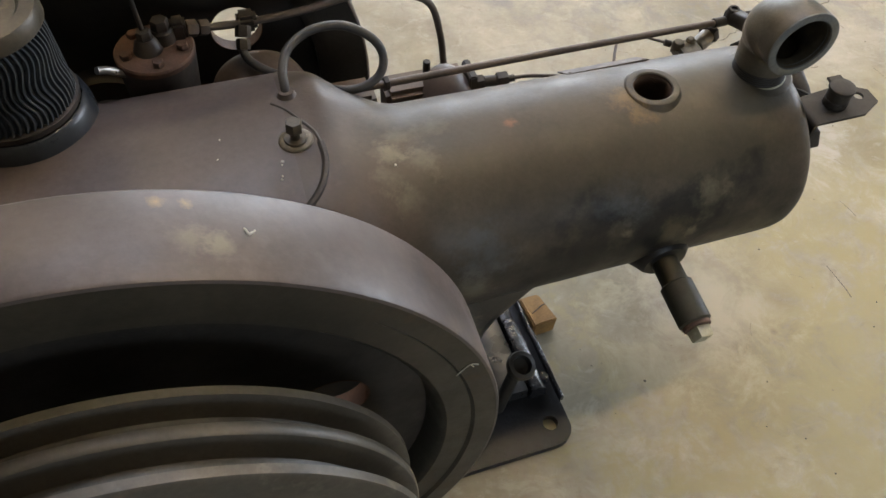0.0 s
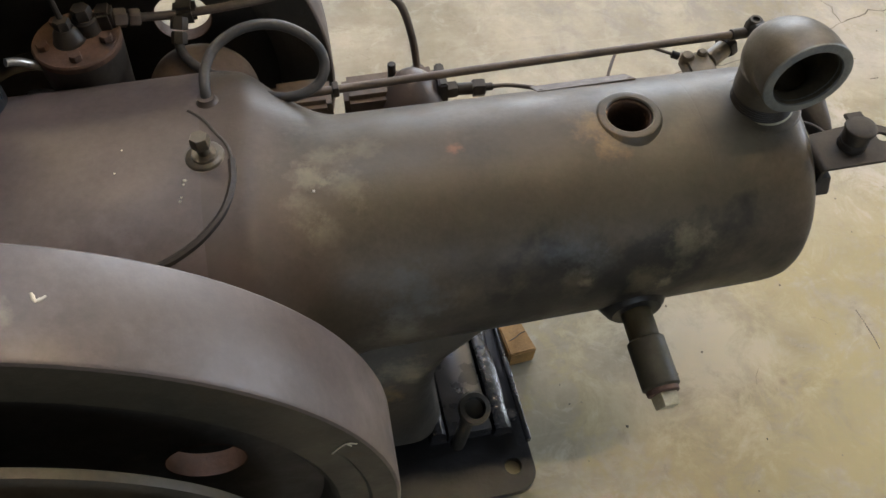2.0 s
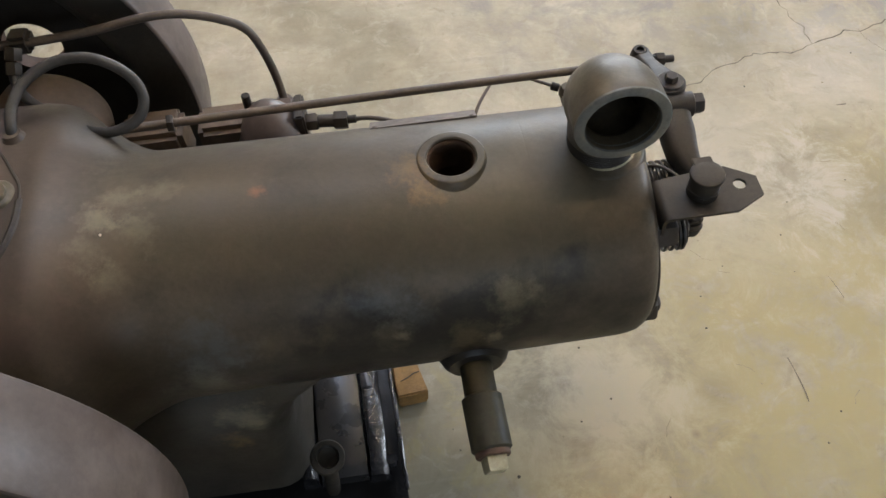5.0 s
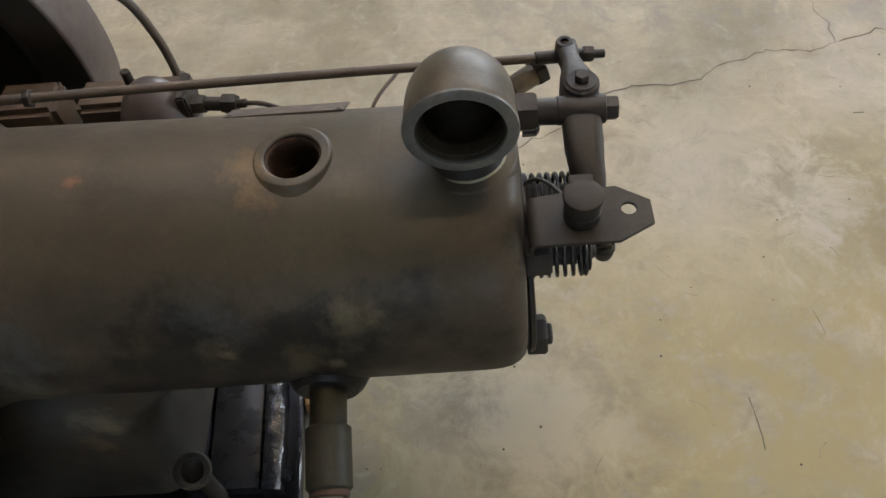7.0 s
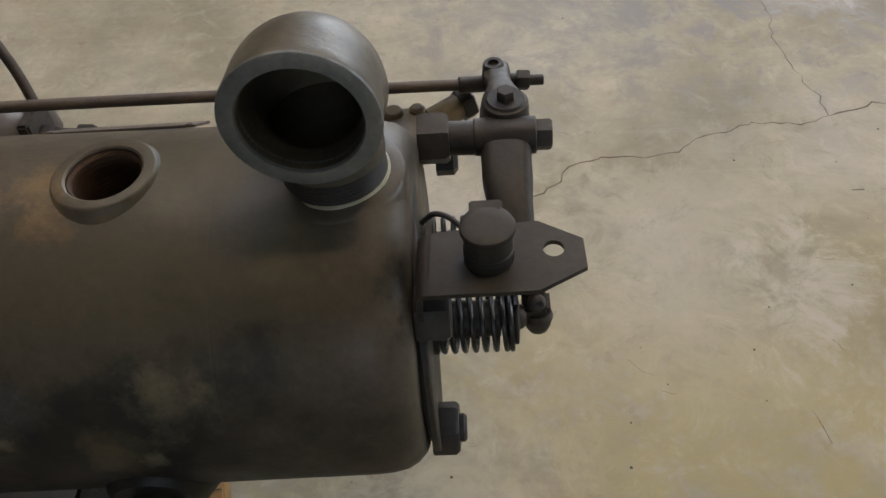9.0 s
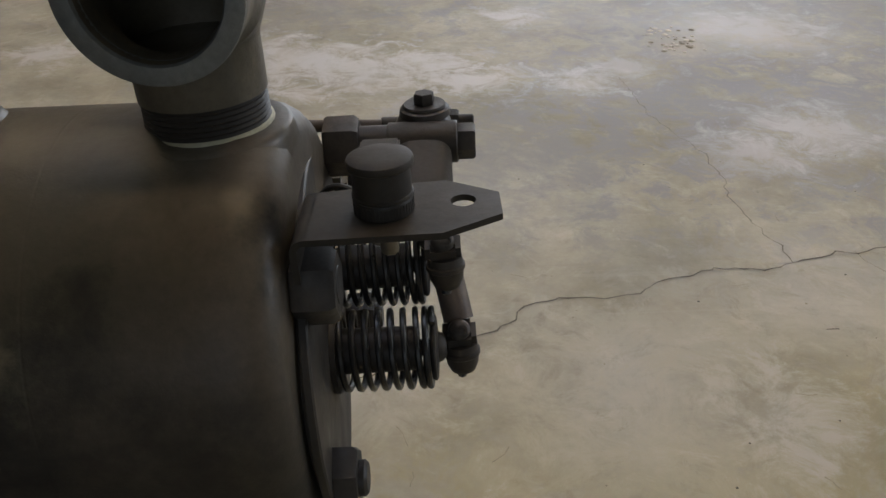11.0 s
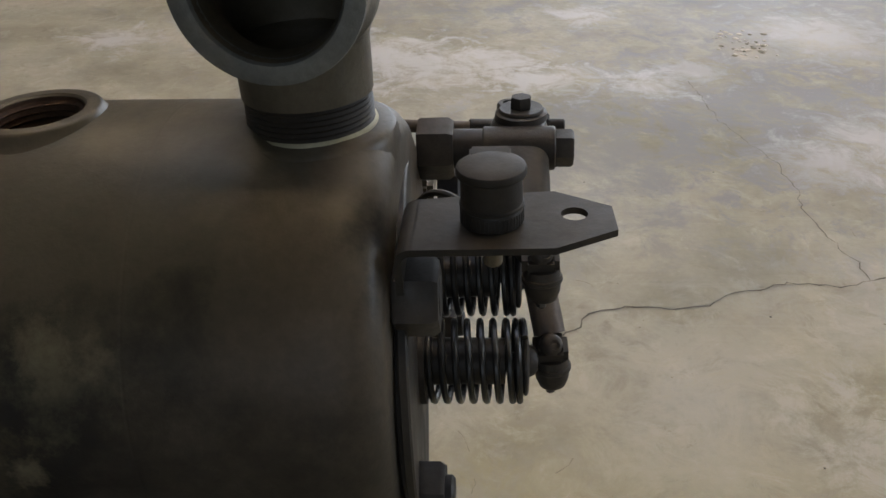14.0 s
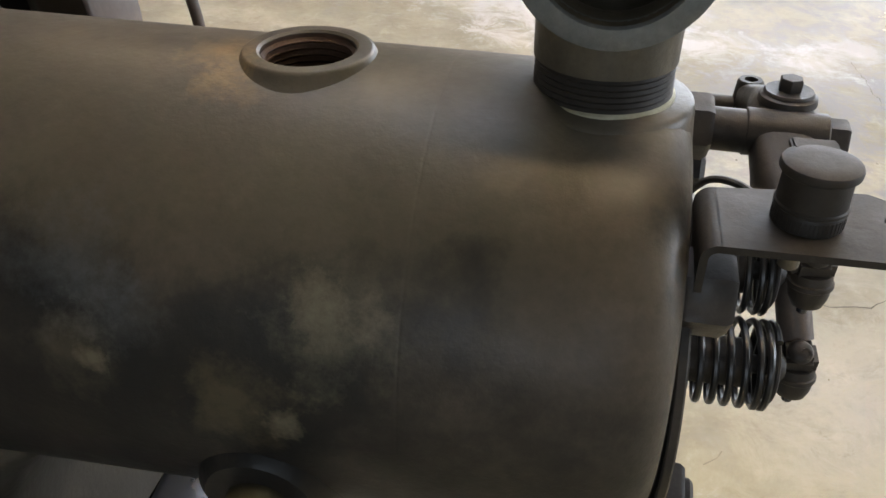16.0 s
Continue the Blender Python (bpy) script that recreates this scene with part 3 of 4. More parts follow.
crankcase = part("crankcase", bm, IRON_SMOOTH, engine, "rounded crankcase with dusty brown-grey paint")

# pedestal down to the base
bm = bmesh.new()


def rounded(x0, x1, y0, y1, z, r=0.04, k=6):
    out = []
    for cx, cy, a0 in ((x1 - r, y1 - r, 0), (x0 + r, y1 - r, 90), (x0 + r, y0 + r, 180), (x1 - r, y0 + r, 270)):
        for i in range(k + 1):
            a = radians(a0 + 90 * i / k)
            out.append(Vector((cx + r * math.cos(a), cy + r * math.sin(a), z)))
    return out


skin(bm, [rounded(-0.31, 0.274, -0.115, 0.115, 0.055), rounded(-0.31, 0.270, -0.110, 0.110, 0.08), rounded(-0.30, 0.268, -0.106, 0.106, 0.15), rounded(-0.30, 0.276, -0.104, 0.104, 0.19), rounded(-0.30, 0.296, -0.102, 0.102, 0.225), rounded(-0.30, 0.330, -0.098, 0.098, 0.255), rounded(-0.30, 0.375, -0.086, 0.086, 0.278)], True, True, True)
part("pedestal", bm, GRIMY, engine)

# base: flat casting with raised lips and corner holes, level on the floor
def holed_plate(bm, outline, holes, z0, z1):
    """A flat plate with round holes (x, y, radius) through it."""
    loops = [[bm.verts.new((x, y, z1)) for x, y in outline]]
    for hx, hy, hr in holes:
        loops.append([bm.verts.new((hx + hr * math.cos(2 * math.pi * i / 24), hy + hr * math.sin(2 * math.pi * i / 24), z1)) for i in range(24)])
    es = [bm.edges.new((lp[i], lp[(i + 1) % len(lp)])) for lp in loops for i in range(len(lp))]
    bmesh.ops.triangle_fill(bm, edges=es, use_beauty=True)
    got = bmesh.ops.extrude_face_region(bm, geom=bm.faces[:])
    bmesh.ops.translate(bm, vec=(0, 0, z0 - z1), verts=[v for v in got["geom"] if isinstance(v, bmesh.types.BMVert)])


bm = bmesh.new()
holed_plate(bm, [(p.x, p.y) for p in rounded(-0.30, 0.392, 0.359, 0.752, 0, 0.026)], [(0.366, 0.391, 0.0105), (0.366, 0.724, 0.0105)], 0.001, 0.013)
base = part("base", bm, BASE, engine, "black oil-soaked cast base plate", level=True)


def bar(name, stations, mat, label=""):
    """A bar along y: stations of (y, [(x, z), ...])."""
    bm = bmesh.new()
    skin(bm, [[Vector((x, y, z)) for x, z in prof] for y, prof in stations], True, True, True)
    return part(name, bm, mat, engine, label, level=True)


def lumpy(y0, y1, prof, amount, seed):
    r = random.Random(seed)
    k = 26
    return [(y0 + (y1 - y0) * i / k, [(x + r.gauss(0, amount), z + r.gauss(0, amount)) for x, z in prof]) for i in range(k + 1)]


bar("edge_rail", lumpy(0.415, 0.735, [(0.3885, 0.018), (0.3885, 0.0275), (0.3900, 0.0285), (0.3925, 0.0285), (0.3940, 0.0275), (0.3940, 0.018)], 0.0002, 2), OILY)
bar("raised_lip", lumpy(0.432, 0.725, [(0.3505, 0.010), (0.3530, 0.0365), (0.357, 0.0385), (0.367, 0.0375), (0.373, 0.032), (0.376, 0.010)], 0.0006, 3), OILY, "raised lip caked with black oil")
bar("middle_panel", lumpy(0.436, 0.725, [(0.294, 0.010), (0.295, 0.034), (0.298, 0.0355), (0.346, 0.0345), (0.349, 0.033), (0.350, 0.010)], 0.0002, 4), PANEL)
bar("inner_rib", lumpy(0.436, 0.725, [(0.272, 0.010), (0.274, 0.046), (0.278, 0.049), (0.285, 0.048), (0.290, 0.043), (0.293, 0.010)], 0.0004, 5), OILY)
bm = bmesh.new()
rod(bm, (0.306, 0.432, 0.012), (0.311, 0.426, 0.140), 0.0085, 20)
turned(bm, (0.311, 0.424, 0.138), (0.1, -0.3, 1), [(0, 0.012), (0.004, 0.0175), (0.010, 0.0185), (0.014, 0.0170), (0.015, 0.0120), (0.006, 0.0105), (0.004, 0.004)], 28)
part("base_bolt", bm, GRIMY, engine, "oily upright with a round open collar", level=True)
bm = bmesh.new()
hexed(bm, (0.378, 0.450, 0.018), (0.378, 0.450, 0.033), 0.013)
part("base_bolt", bm, OILY, engine, level=True)
bm = bmesh.new()
hexed(bm, (0.379, 0.600, 0.018), (0.379, 0.600, 0.028), 0.010)
part("base_bolt", bm, OILY, engine, level=True)

# filler boss with a threaded hole
bm = bmesh.new()
prof = [(0.444, 0.044), (0.4495, 0.0365), (0.4530, 0.0322), (0.4560, 0.0298), (0.4575, 0.0291), (0.4586, 0.0284), (0.4590, 0.0274), (0.4590, 0.0220), (0.4580, 0.0208)]
prof += [(0.4565, 0.0212), (0.40, 0.0212), (0.395, 0.03)]
turned(bm, (*FILL, 0), (0, 0, 1), prof, 56, False, False)
boss = part("filler_boss", bm, IRON, cylinder, "round boss with an open hole")
bm = bmesh.new()
prof = [(0.4577, 0.0204)]
for k in range(11):
    prof += [(0.4561 - 0.0030 * k, 0.0207), (0.4546 - 0.0030 * k, 0.0190)]
turned(bm, (*FILL, 0), (0, 0, 1), prof + [(0.41, 0.0190)], 56, False, False)
part("thread", bm, THREAD, boss, "rusty internal pipe thread")

# outlet boss, threaded nipple and elbow
bm = bmesh.new()
turned(bm, (*OUT, 0), (0, 0, 1), [(0.407, 0.054), (0.426, 0.0450), (0.438, 0.0404), (0.446, 0.0385), (0.4492, 0.0375), (0.4506, 0.0355), (0.4506, 0.02)], 56, False, True)
for v in bm.verts:
    v.co.x = min(v.co.x, 0.6262)
part("outlet_boss", bm, IRON, cylinder)
bm = bmesh.new()
prof = []
for k in range(10):
    prof += [(0.4501 + 0.0024 * k, 0.0286 - 0.00008 * k), (0.4513 + 0.0024 * k, 0.0276 - 0.00008 * k)]
turned(bm, (*OUT, 0), (0, 0, 1), [(0.440, 0.0285)] + prof + [(0.480, 0.0280)], 56)
nipple = part("nipple", bm, DARK, engine, "dark threaded pipe nipple")
bm = bmesh.new()
turned(bm, (*OUT, 0), (0, 0, 1), [(0.4504, 0.0284), (0.4508, 0.0298), (0.4518, 0.0296), (0.4526, 0.0284)], 56, False, False)
part("sealant", bm, PLUG, nipple, "pale bead of thread sealant")


def elbow():
    bm = bmesh.new()
    R, zc, oy = 0.0310, 0.5205, OUT[1]
    path = [((OUT[0], oy, 0.4660), (0, 0, 1))]
    path.append(((OUT[0], oy, zc - R), (0, 0, 1)))
    for i in range(1, 15):
        a = radians(90 * i / 14)
        path.append(((OUT[0], oy - R + R * math.cos(a), zc - R + R * math.sin(a)), (0, -math.sin(a), math.cos(a))))
    path.append(((OUT[0], oy - 0.0370, zc), (0, -1, 0)))
    path.append(((OUT[0], oy - 0.0430, zc), (0, -1, 0)))
    ro = [0.0288, 0.0292, 0.0302, 0.0318, 0.0332, 0.0340] + [0.0358] * 6 + [0.0360, 0.0361, 0.0362, 0.0362, 0.0367, 0.0371]
    rings = []

    def ring(p, d, r):
        d = Vector(d)
        u = Vector((1, 0, 0))
        v = d.cross(u)
        return [Vector(p) + (u * math.cos(2 * math.pi * k / 56) + v * math.sin(2 * math.pi * k / 56)) * r for k in range(56)]

    for (p, d), r in zip(path, ro):
        rings.append(ring(p, d, r))
    end, d = path[-1]
    rings.append(ring((end[0], end[1] - 0.0012, end[2]), d, 0.0368))
    rings.append(ring((end[0], end[1] - 0.0016, end[2]), d, 0.0361))
    rings.append(ring((end[0], end[1] - 0.0012, end[2]), d, 0.0288))
    for k, (p, dd) in enumerate(path[:0:-1]):
        rings.append(ring(p, dd, (0.0282, 0.0277, 0.0272)[min(k, 2)]))
    skin(bm, rings, True, True, True)
    ob = part("elbow", bm, GALV, engine, "weathered pipe elbow with an open mouth")
    bm = bmesh.new()
    turned(bm, (OUT[0], end[1], zc), (0, -1, 0), [(0.0002, 0.0372), (0.0016, 0.0369), (0.0022, 0.0359), (0.0022, 0.0293), (0.0010, 0.0285), (-0.004, 0.0278), (-0.004, 0.0288)], 64, False, False)
    part("mouth_rim", bm, MOUTH, ob, "bare grey worn edge of the mouth")
    return ob


elbow()

# seam of the crankcase cover, its bolt and washer
bm = bmesh.new()


def on_body(x, y, lift=0.0):
    a, b, n, cy = body_section(x) if x > 0.085 else (CASE_A, CASE_B, CASE_N, CASE_Y)
    return Vector((x, y, CZ + b * (1 - abs((y - cy) / a) ** n) ** (1 / n) + lift))


tube(bm, [on_body(x, y, -0.0017) for x, y in ((0.020, -0.102), (0.034, -0.100), (0.0617, -0.091), (0.0840, -0.078), (0.1020, -0.058), (0.1110, -0.0325), (0.1115, -0.008))], 0.0042, 8, 12)
tube(bm, [on_body(x, y, -0.0009) for x, y in ((0.1115, -0.008), (0.1075, 0.010), (0.0976, 0.028), (0.087, 0.046), (0.075, 0.059))], 0.0019, 8, 12)
part("cover_seam", bm, DARK, crankcase, "dark open seam round the cover")
bm = bmesh.new()
turned(bm, on_body(0.0893, 0.0005, -0.004), (0, 0, 1), [(0, 0.0185), (0.0045, 0.0165), (0.0058, 0.0150), (0.0062, 0.0105), (0.0062, 0.0112), (0.0085, 0.0106), (0.0085, 0.005)], 28)
rod(bm, on_body(0.0893, 0.0005, 0.003), on_body(0.0893, 0.0005, 0.014), 0.0050, 14)
hexed(bm, on_body(0.0893, 0.0005, 0.0130), on_body(0.0893, 0.0005, 0.0245), 0.0145, 0.3)
part("cover_bolt", bm, GALV, crankcase, "hex bolt with a worn washer")

# specks of paint and splashes on the upper side
for x, y, s in ((0.1750, -0.0427, 0.0013), (0.02, 0.02, 0.0010), (0.072, -0.023, 0.0017), (0.0690, -0.040, 0.0010), (0.0680, -0.044, 0.0012), (0.071, -0.027, 0.0010), (0.015, -0.005, 0.0009)):
    bm = bmesh.new()
    p = on_body(x, y, 0.0002)
    turned(bm, p, (0, y * 8, 1), [(0, s), (0.0005, s * 0.7)], 7, True, True, s * 900)
    part("paint_speck", bm, FLAKE, engine, "small pale speck of paint")

# ---- flywheels and pulley ----
FX, FZ, FR = -0.1009, 0.3514, 0.310


def wheel_part(name, profile, y0, mat, parent, label="", seg=128):
    """Turned about the crank axis: profile of (y, radius)."""
    bm = bmesh.new()
    turned(bm, (FX, y0, FZ), (0, 1, 0), profile + profile[:1], seg, False, False)
    return part(name, bm, mat, parent, label)


def web(y0, y1, r0, r1, rc, rh, first, count, mat, parent):
    """A disc with round holes through it, sector by sector."""
    bm = bmesh.new()
    half = math.pi / count
    for s in range(count):
        mid = first + 2 * math.pi * s / count
        hole, edge = [], []
        for i in range(64):
            a = 2 * math.pi * i / 64
            d = Vector((math.cos(a), math.sin(a)))
            p = Vector((rc, 0))
            hole.append(p + d * rh)
            lo, hi = rh, 0.6
            for _ in range(26):
                m_ = (lo + hi) / 2
                q = p + d * m_
                ok = r0 < q.length < r1 and abs(math.atan2(q.y, q.x)) < half
                lo, hi = (m_, hi) if ok else (lo, m_)
            edge.append(p + d * lo)

        def put(q, y):
            c, sn = math.cos(mid), math.sin(mid)
            return Vector((FX + q.x * c - q.y * sn, y, FZ + q.x * sn + q.y * c))

        skin(bm, [[put(q, y0) for q in edge], [put(q, y0) for q in hole], [put(q, y1) for q in hole], [put(q, y1) for q in edge]])
    bmesh.ops.remove_doubles(bm, verts=bm.verts, dist=0.0002)
    return part("web", bm, mat, parent)


def flywheel(y_in, y_out, first, holes, label, face):
    """y_out is the face away from the engine."""
    s = 1 if y_out > y_in else -1
    w = abs(y_out - y_in)
    prof = [(s * 0.001, FR - 0.004), (s * (w - 0.001), FR - 0.004), (s * w, FR - 0.0036), (s * w, 0.287), (s * (w - 0.003), 0.284), (s * (w - 0.003), 0.262), (s * (w - 0.008), 0.256), (s * (w - 0.030), 0.250), (s * 0.012, 0.250), (s * 0.003, 0.262), (0, 0.27)]
    rim = wheel_part("flywheel", prof, y_in, face, engine, label)
    band = [(0.0, FR - 0.003), (0.0008, FR - 0.0012), (0.003, FR), (w - 0.003, FR), (w - 0.0006, FR - 0.0010), (w + 0.0002, FR - 0.0034), (w - 0.002, FR - 0.005), (0.002, FR - 0.005)]
    wheel_part("rim_band", [(s * y, r) for y, r in band], y_in, IRON_SMOOTH, rim, "smooth worn brown-grey running band")
    web(y_in + s * (w * 0.36), y_in + s * (w * 0.60), 0.045, 0.252, 0.178, 0.030, first, holes, DARK, rim)
    for k in range(holes):
        a = first + k * 2 * math.pi / holes
        bm = bmesh.new()
        turned(bm, (FX + 0.178 * math.cos(a), y_in + s * w * 0.355, FZ + 0.178 * math.sin(a)), (0, s, 0), [(0, 0.0302), (0, 0.0292), (w * 0.25, 0.0292), (w * 0.25, 0.0302)], 40, False, False)
        part("hole_lining", bm, RUST, rim, "rusty brown edge of a web hole")
    wheel_part("hub", [(-s * 0.005, 0.03), (-s * 0.005, 0.055), (s * (w - 0.01), 0.055), (s * (w - 0.005), 0.05), (s * (w - 0.005), 0.03)], y_in, DARK, rim)
    return rim


flywheel(-0.195, -0.269, radians(17), 3, "heavy brown-grey cast iron flywheel with a smooth wide rim", FACE)
flywheel(0.218, 0.286, radians(25), 4, "heavy cast iron flywheel with round holes in its web", GRIMY)
prof = [(0.0, 0.2170), (-0.0012, 0.2205), (-0.0060, 0.2205), (-0.0105, 0.199), (-0.0165, 0.199), (-0.0205, 0.2195), (-0.0218, 0.2205), (-0.0262, 0.2205), (-0.0275, 0.2195), (-0.0320, 0.199), (-0.0385, 0.199), (-0.0428, 0.2205), (-0.0478, 0.2205), (-0.0490, 0.2180), (-0.0500, 0.190), (-0.046, 0.186), (-0.020, 0.183), (-0.003, 0.183), (0.0, 0.19)]
prof = [(y * 1.36, r) for y, r in prof]
pulley = wheel_part("belt_pulley", prof, -0.284, PULLEY, engine, "grooved belt pulley with worn bright ridges")
for y0, y1 in ((-0.0140, -0.0222), (-0.0438, -0.0521)):
    wheel_part("groove", [(y0, 0.1985), (y0, 0.2010), (y1, 0.2010), (y1, 0.1985)], -0.284, GRIMY, pulley, "dark bottom of the belt groove")
web(-0.318, -0.332, 0.03, 0.185, 0.104, 0.028, radians(55), 5, DARK, pulley)
wheel_part("hub", [(0.02, 0.015), (0.02, 0.042), (-0.045, 0.042), (-0.048, 0.038), (-0.048, 0.015)], -0.275, DARK, pulley)
bm = bmesh.new()
turned(bm, (FX, -0.345, FZ), (0, 1, 0), [(0, 0.020), (0.003, 0.022), (0.67, 0.022), (0.673, 0.020)], 32)
part("crankshaft", bm, STEEL, engine, "bare steel crankshaft")


def on_rim(x, y):
    return Vector((x, y, FZ + math.sqrt(FR ** 2 - (x - FX) ** 2)))


for pts in ([on_rim(0.0320, -0.2275), on_rim(0.0340, -0.2325), on_rim(0.0383, -0.2285)], [on_rim(0.0328, -0.2285), on_rim(0.0342, -0.2318), on_rim(0.0361, -0.2302)],
            [Vector((0.165, -0.2696, 0.449)), Vector((0.1755, -0.2696, 0.4615)), Vector((0.183, -0.2696, 0.4585))], [Vector((0.1765, -0.2696, 0.4610)), Vector((0.179, -0.2696, 0.4565))]):
    bm = bmesh.new()
    tube(bm, pts, 0.0008 if pts[0].y > -0.25 else 0.0006, 6, 3)
    part("paint_chip", bm, FLAKE, engine, "small pale chip of paint")

# ---- drain stub ----
bm = bmesh.new()
dx = 0.4630
turned(bm, (dx, -0.086, 0.300), (0.02, -1, -0.10), [(0, 0.044), (0.012, 0.0385), (0.022, 0.0325), (0.029, 0.0290), (0.033, 0.0245)], 40)
part("drain_boss", bm, IRON, cylinder)
drain = bmesh.new()
rod(drain, (dx, -0.10, 0.2985), (dx + 0.0012, -0.152, 0.2898), 0.0150, 28)
drain = part("drain_pipe", drain, DRAIN, engine, "short capped drain pipe stub")
bm = bmesh.new()
rod(bm, (dx + 0.001, -0.1460, 0.2908), (dx + 0.0035, -0.1955, 0.2815), 0.0184, 36, 0.002)
part("coupling", bm, DRAIN, drain)
bm = bmesh.new()
rod(bm, (dx + 0.0035, -0.1945, 0.2817), (dx + 0.0038, -0.2005, 0.2806), 0.0158, 28, 0.001)
part("plug_collar", bm, RUST, drain, "rusty collar of the plug")
bm = bmesh.new()
turned(bm, (dx + 0.0038, -0.199, 0.2808), (0.04, -1, -0.19), [(0, 0.0130), (0.013, 0.0122), (0.0145, 0.0110)], 4, start=0.5)
part("square_plug", bm, PLUG, drain, "square plug head with flaking pale paint")

# ---- cylinder head ----
bm = bmesh.new()
turned(bm, (0.6235, 0, 0.3255), (1, 0.06, 0), [(-0.004, 0.088), (-0.0002, 0.0885), (-0.0002, 0.0945), (0.0005, 0.0953), (0.0035, 0.0953), (0.0044, 0.0943), (0.0044, 0.02)], 72)
head = part("cylinder_head", bm, DARK, engine, "dark flat cylinder head plate")


def head_nut(y, z, flats, x1, start, stub=0.0045):
    bm = bmesh.new()
    hexed(bm, (0.6270, y, z), (x1, y, z), flats, start)
    rod(bm, (x1 - 0.002, y, z), (x1 + stub, y, z), flats * 0.30, 20, 0.0015)
    return part("head_nut", bm, BOLT, head, "large dark hex nut")


head_nut(-0.0620, 0.3935, 0.0300, 0.6460, 0.10, 0.0004)
head_nut(-0.0690, 0.2835, 0.0300, 0.6440, 0.25)
head_nut(0.069, 0.2845, 0.0270, 0.6440, 0.2)


def spring(z, x0, x1, r, wire, turns, y=-0.0075):
    pts = []
    k = int(turns * 20)
    for i in range(k + 1):
        t = i / k
        u = t
        # close coils at both ends
        lead = 1.7 / turns
        if t > 1 - lead:
            x = x1 - wire * 1.75 * (1 - t) / lead
        else:
            x = x0 + (x1 - wire * 1.75 - x0) * t / (1 - lead)
        a = 2 * math.pi * turns * u
        pts.append((x, y + r * math.cos(a), z + r * math.sin(a)))
    bm = bmesh.new()
    tube(bm, pts, wire / 2, 8, raw=True)
    sp = part("valve_spring", bm, SPRING, engine, "dark steel coil valve spring")
    bm = bmesh.new()
    turned(bm, (0.629, y, z), (1, 0, 0), [(0, 0.0225), (0.0035, 0.0225), (0.0040, 0.0125), (x1 - 0.629 - 0.010, 0.0120), (x1 - 0.629 - 0.009, 0.0046), (x1 - 0.629 + 0.002, 0.0046)], 28)
    part("valve_guide", bm, DARK, sp)
    bm = bmesh.new()
    turned(bm, (x1 - 0.001, y, z), (1, 0, 0), [(0, 0.006), (0, 0.0170), (0.0012, 0.0180), (0.0022, 0.0180), (0.0030, 0.0165), (0.0036, 0.0085), (0.006, 0.0075), (0.008, 0.005)], 36)
    part("spring_retainer", bm, BOLT, sp)
    return sp


spring(0.3155, 0.6320, 0.6830, 0.0208, 0.0036, 8.3)
spring(0.3490, 0.6320, 0.6800, 0.0208, 0.0034, 8.3, 0.0240)

# rocker: tapered arm across the head, its stud, block and two tappet ends
bm = bmesh.new()
hexed(bm, (0.6260, 0.0760, 0.3995), (0.6460, 0.0760, 0.3995), 0.0300, 0.15)
rod(bm, (0.645, 0.0755, 0.3995), (0.664, 0.0745, 0.3995), 0.0112, 28)
rod(bm, (0.662, 0.0752, 0.3995), (0.702, 0.0745, 0.3993), 0.0122, 28)
hexed(bm, (0.7015, 0.0745, 0.3993), (0.7120, 0.0742, 0.3992), 0.0180, 0.1)
part("rocker_stud", bm, BOLT, engine, "thick dark stud with hex ends")


def slab(bm, stations):
    """Rounded bar through stations of (centre, half width along x, half height)."""
    rings = []
    for (cx, cy, cz), hx, hz in stations:
        rings.append([Vector((cx + hx * math.copysign(abs(math.cos(t)) ** 0.6, math.cos(t)), cy, cz + hz * math.copysign(abs(math.sin(t)) ** 0.6, math.sin(t)))) for t in [2 * math.pi * i / 24 for i in range(24)]])
    skin(bm, rings, True, True, True)


bm = bmesh.new()
slab(bm, [((0.680, 0.178, 0.375), 0.006, 0.008), ((0.680, 0.175, 0.376), 0.0095, 0.011), ((0.680, 0.163, 0.379), 0.010, 0.011), ((0.6805, 0.148, 0.384), 0.0085, 0.011), ((0.6815, 0.130, 0.391), 0.0095, 0.012), ((0.682, 0.112, 0.396), 0.0140, 0.0135), ((0.6825, 0.096, 0.3985), 0.0165, 0.0135), ((0.682, 0.082, 0.399), 0.0165, 0.0115), ((0.682, 0.070, 0.396), 0.0165, 0.0110), ((0.682, 0.056, 0.391), 0.0160, 0.0125), ((0.682, 0.046, 0.388), 0.0160, 0.0140), ((0.683, 0.030, 0.381), 0.0140, 0.0140), ((0.6865, 0.016, 0.376), 0.0105, 0.0120), ((0.689, 0.006, 0.372), 0.007, 0.009)])
rocker = part("rocker_arm", bm, DARK, engine, "dark cast rocker arm across the cylinder head")
bm = bmesh.new()
turned(bm, (0.6836, 0.0920, 0.4105), (0, 0, 1), [(0, 0.0150), (0.0035, 0.0145), (0.0045, 0.0125), (0.0050, 0.0128), (0.0062, 0.0120), (0.0062, 0.005)], 32)
hexed(bm, (0.6836, 0.0920, 0.4165), (0.6836, 0.0920, 0.4232), 0.0108, 0.4)
part("pivot_bolt", bm, BOLT, rocker, "hex bolt on a stepped washer")
bm = bmesh.new()
turned(bm, (0.6775, 0.1675, 0.3755), (0, 0, 1), [(0, 0.009), (0.014, 0.0078), (0.0155, 0.0068), (0.0155, 0.0040), (0.011, 0.0036)], 24)
part("rod_socket", bm, BOLT, rocker)
bm = bmesh.new()
rod(bm, (0.686, 0.164, 0.3774), (0.700, 0.164, 0.3765), 0.0052, 14)
hexed(bm, (0.694, 0.164, 0.377), (0.7035, 0.164, 0.376), 0.0130, 0.2)
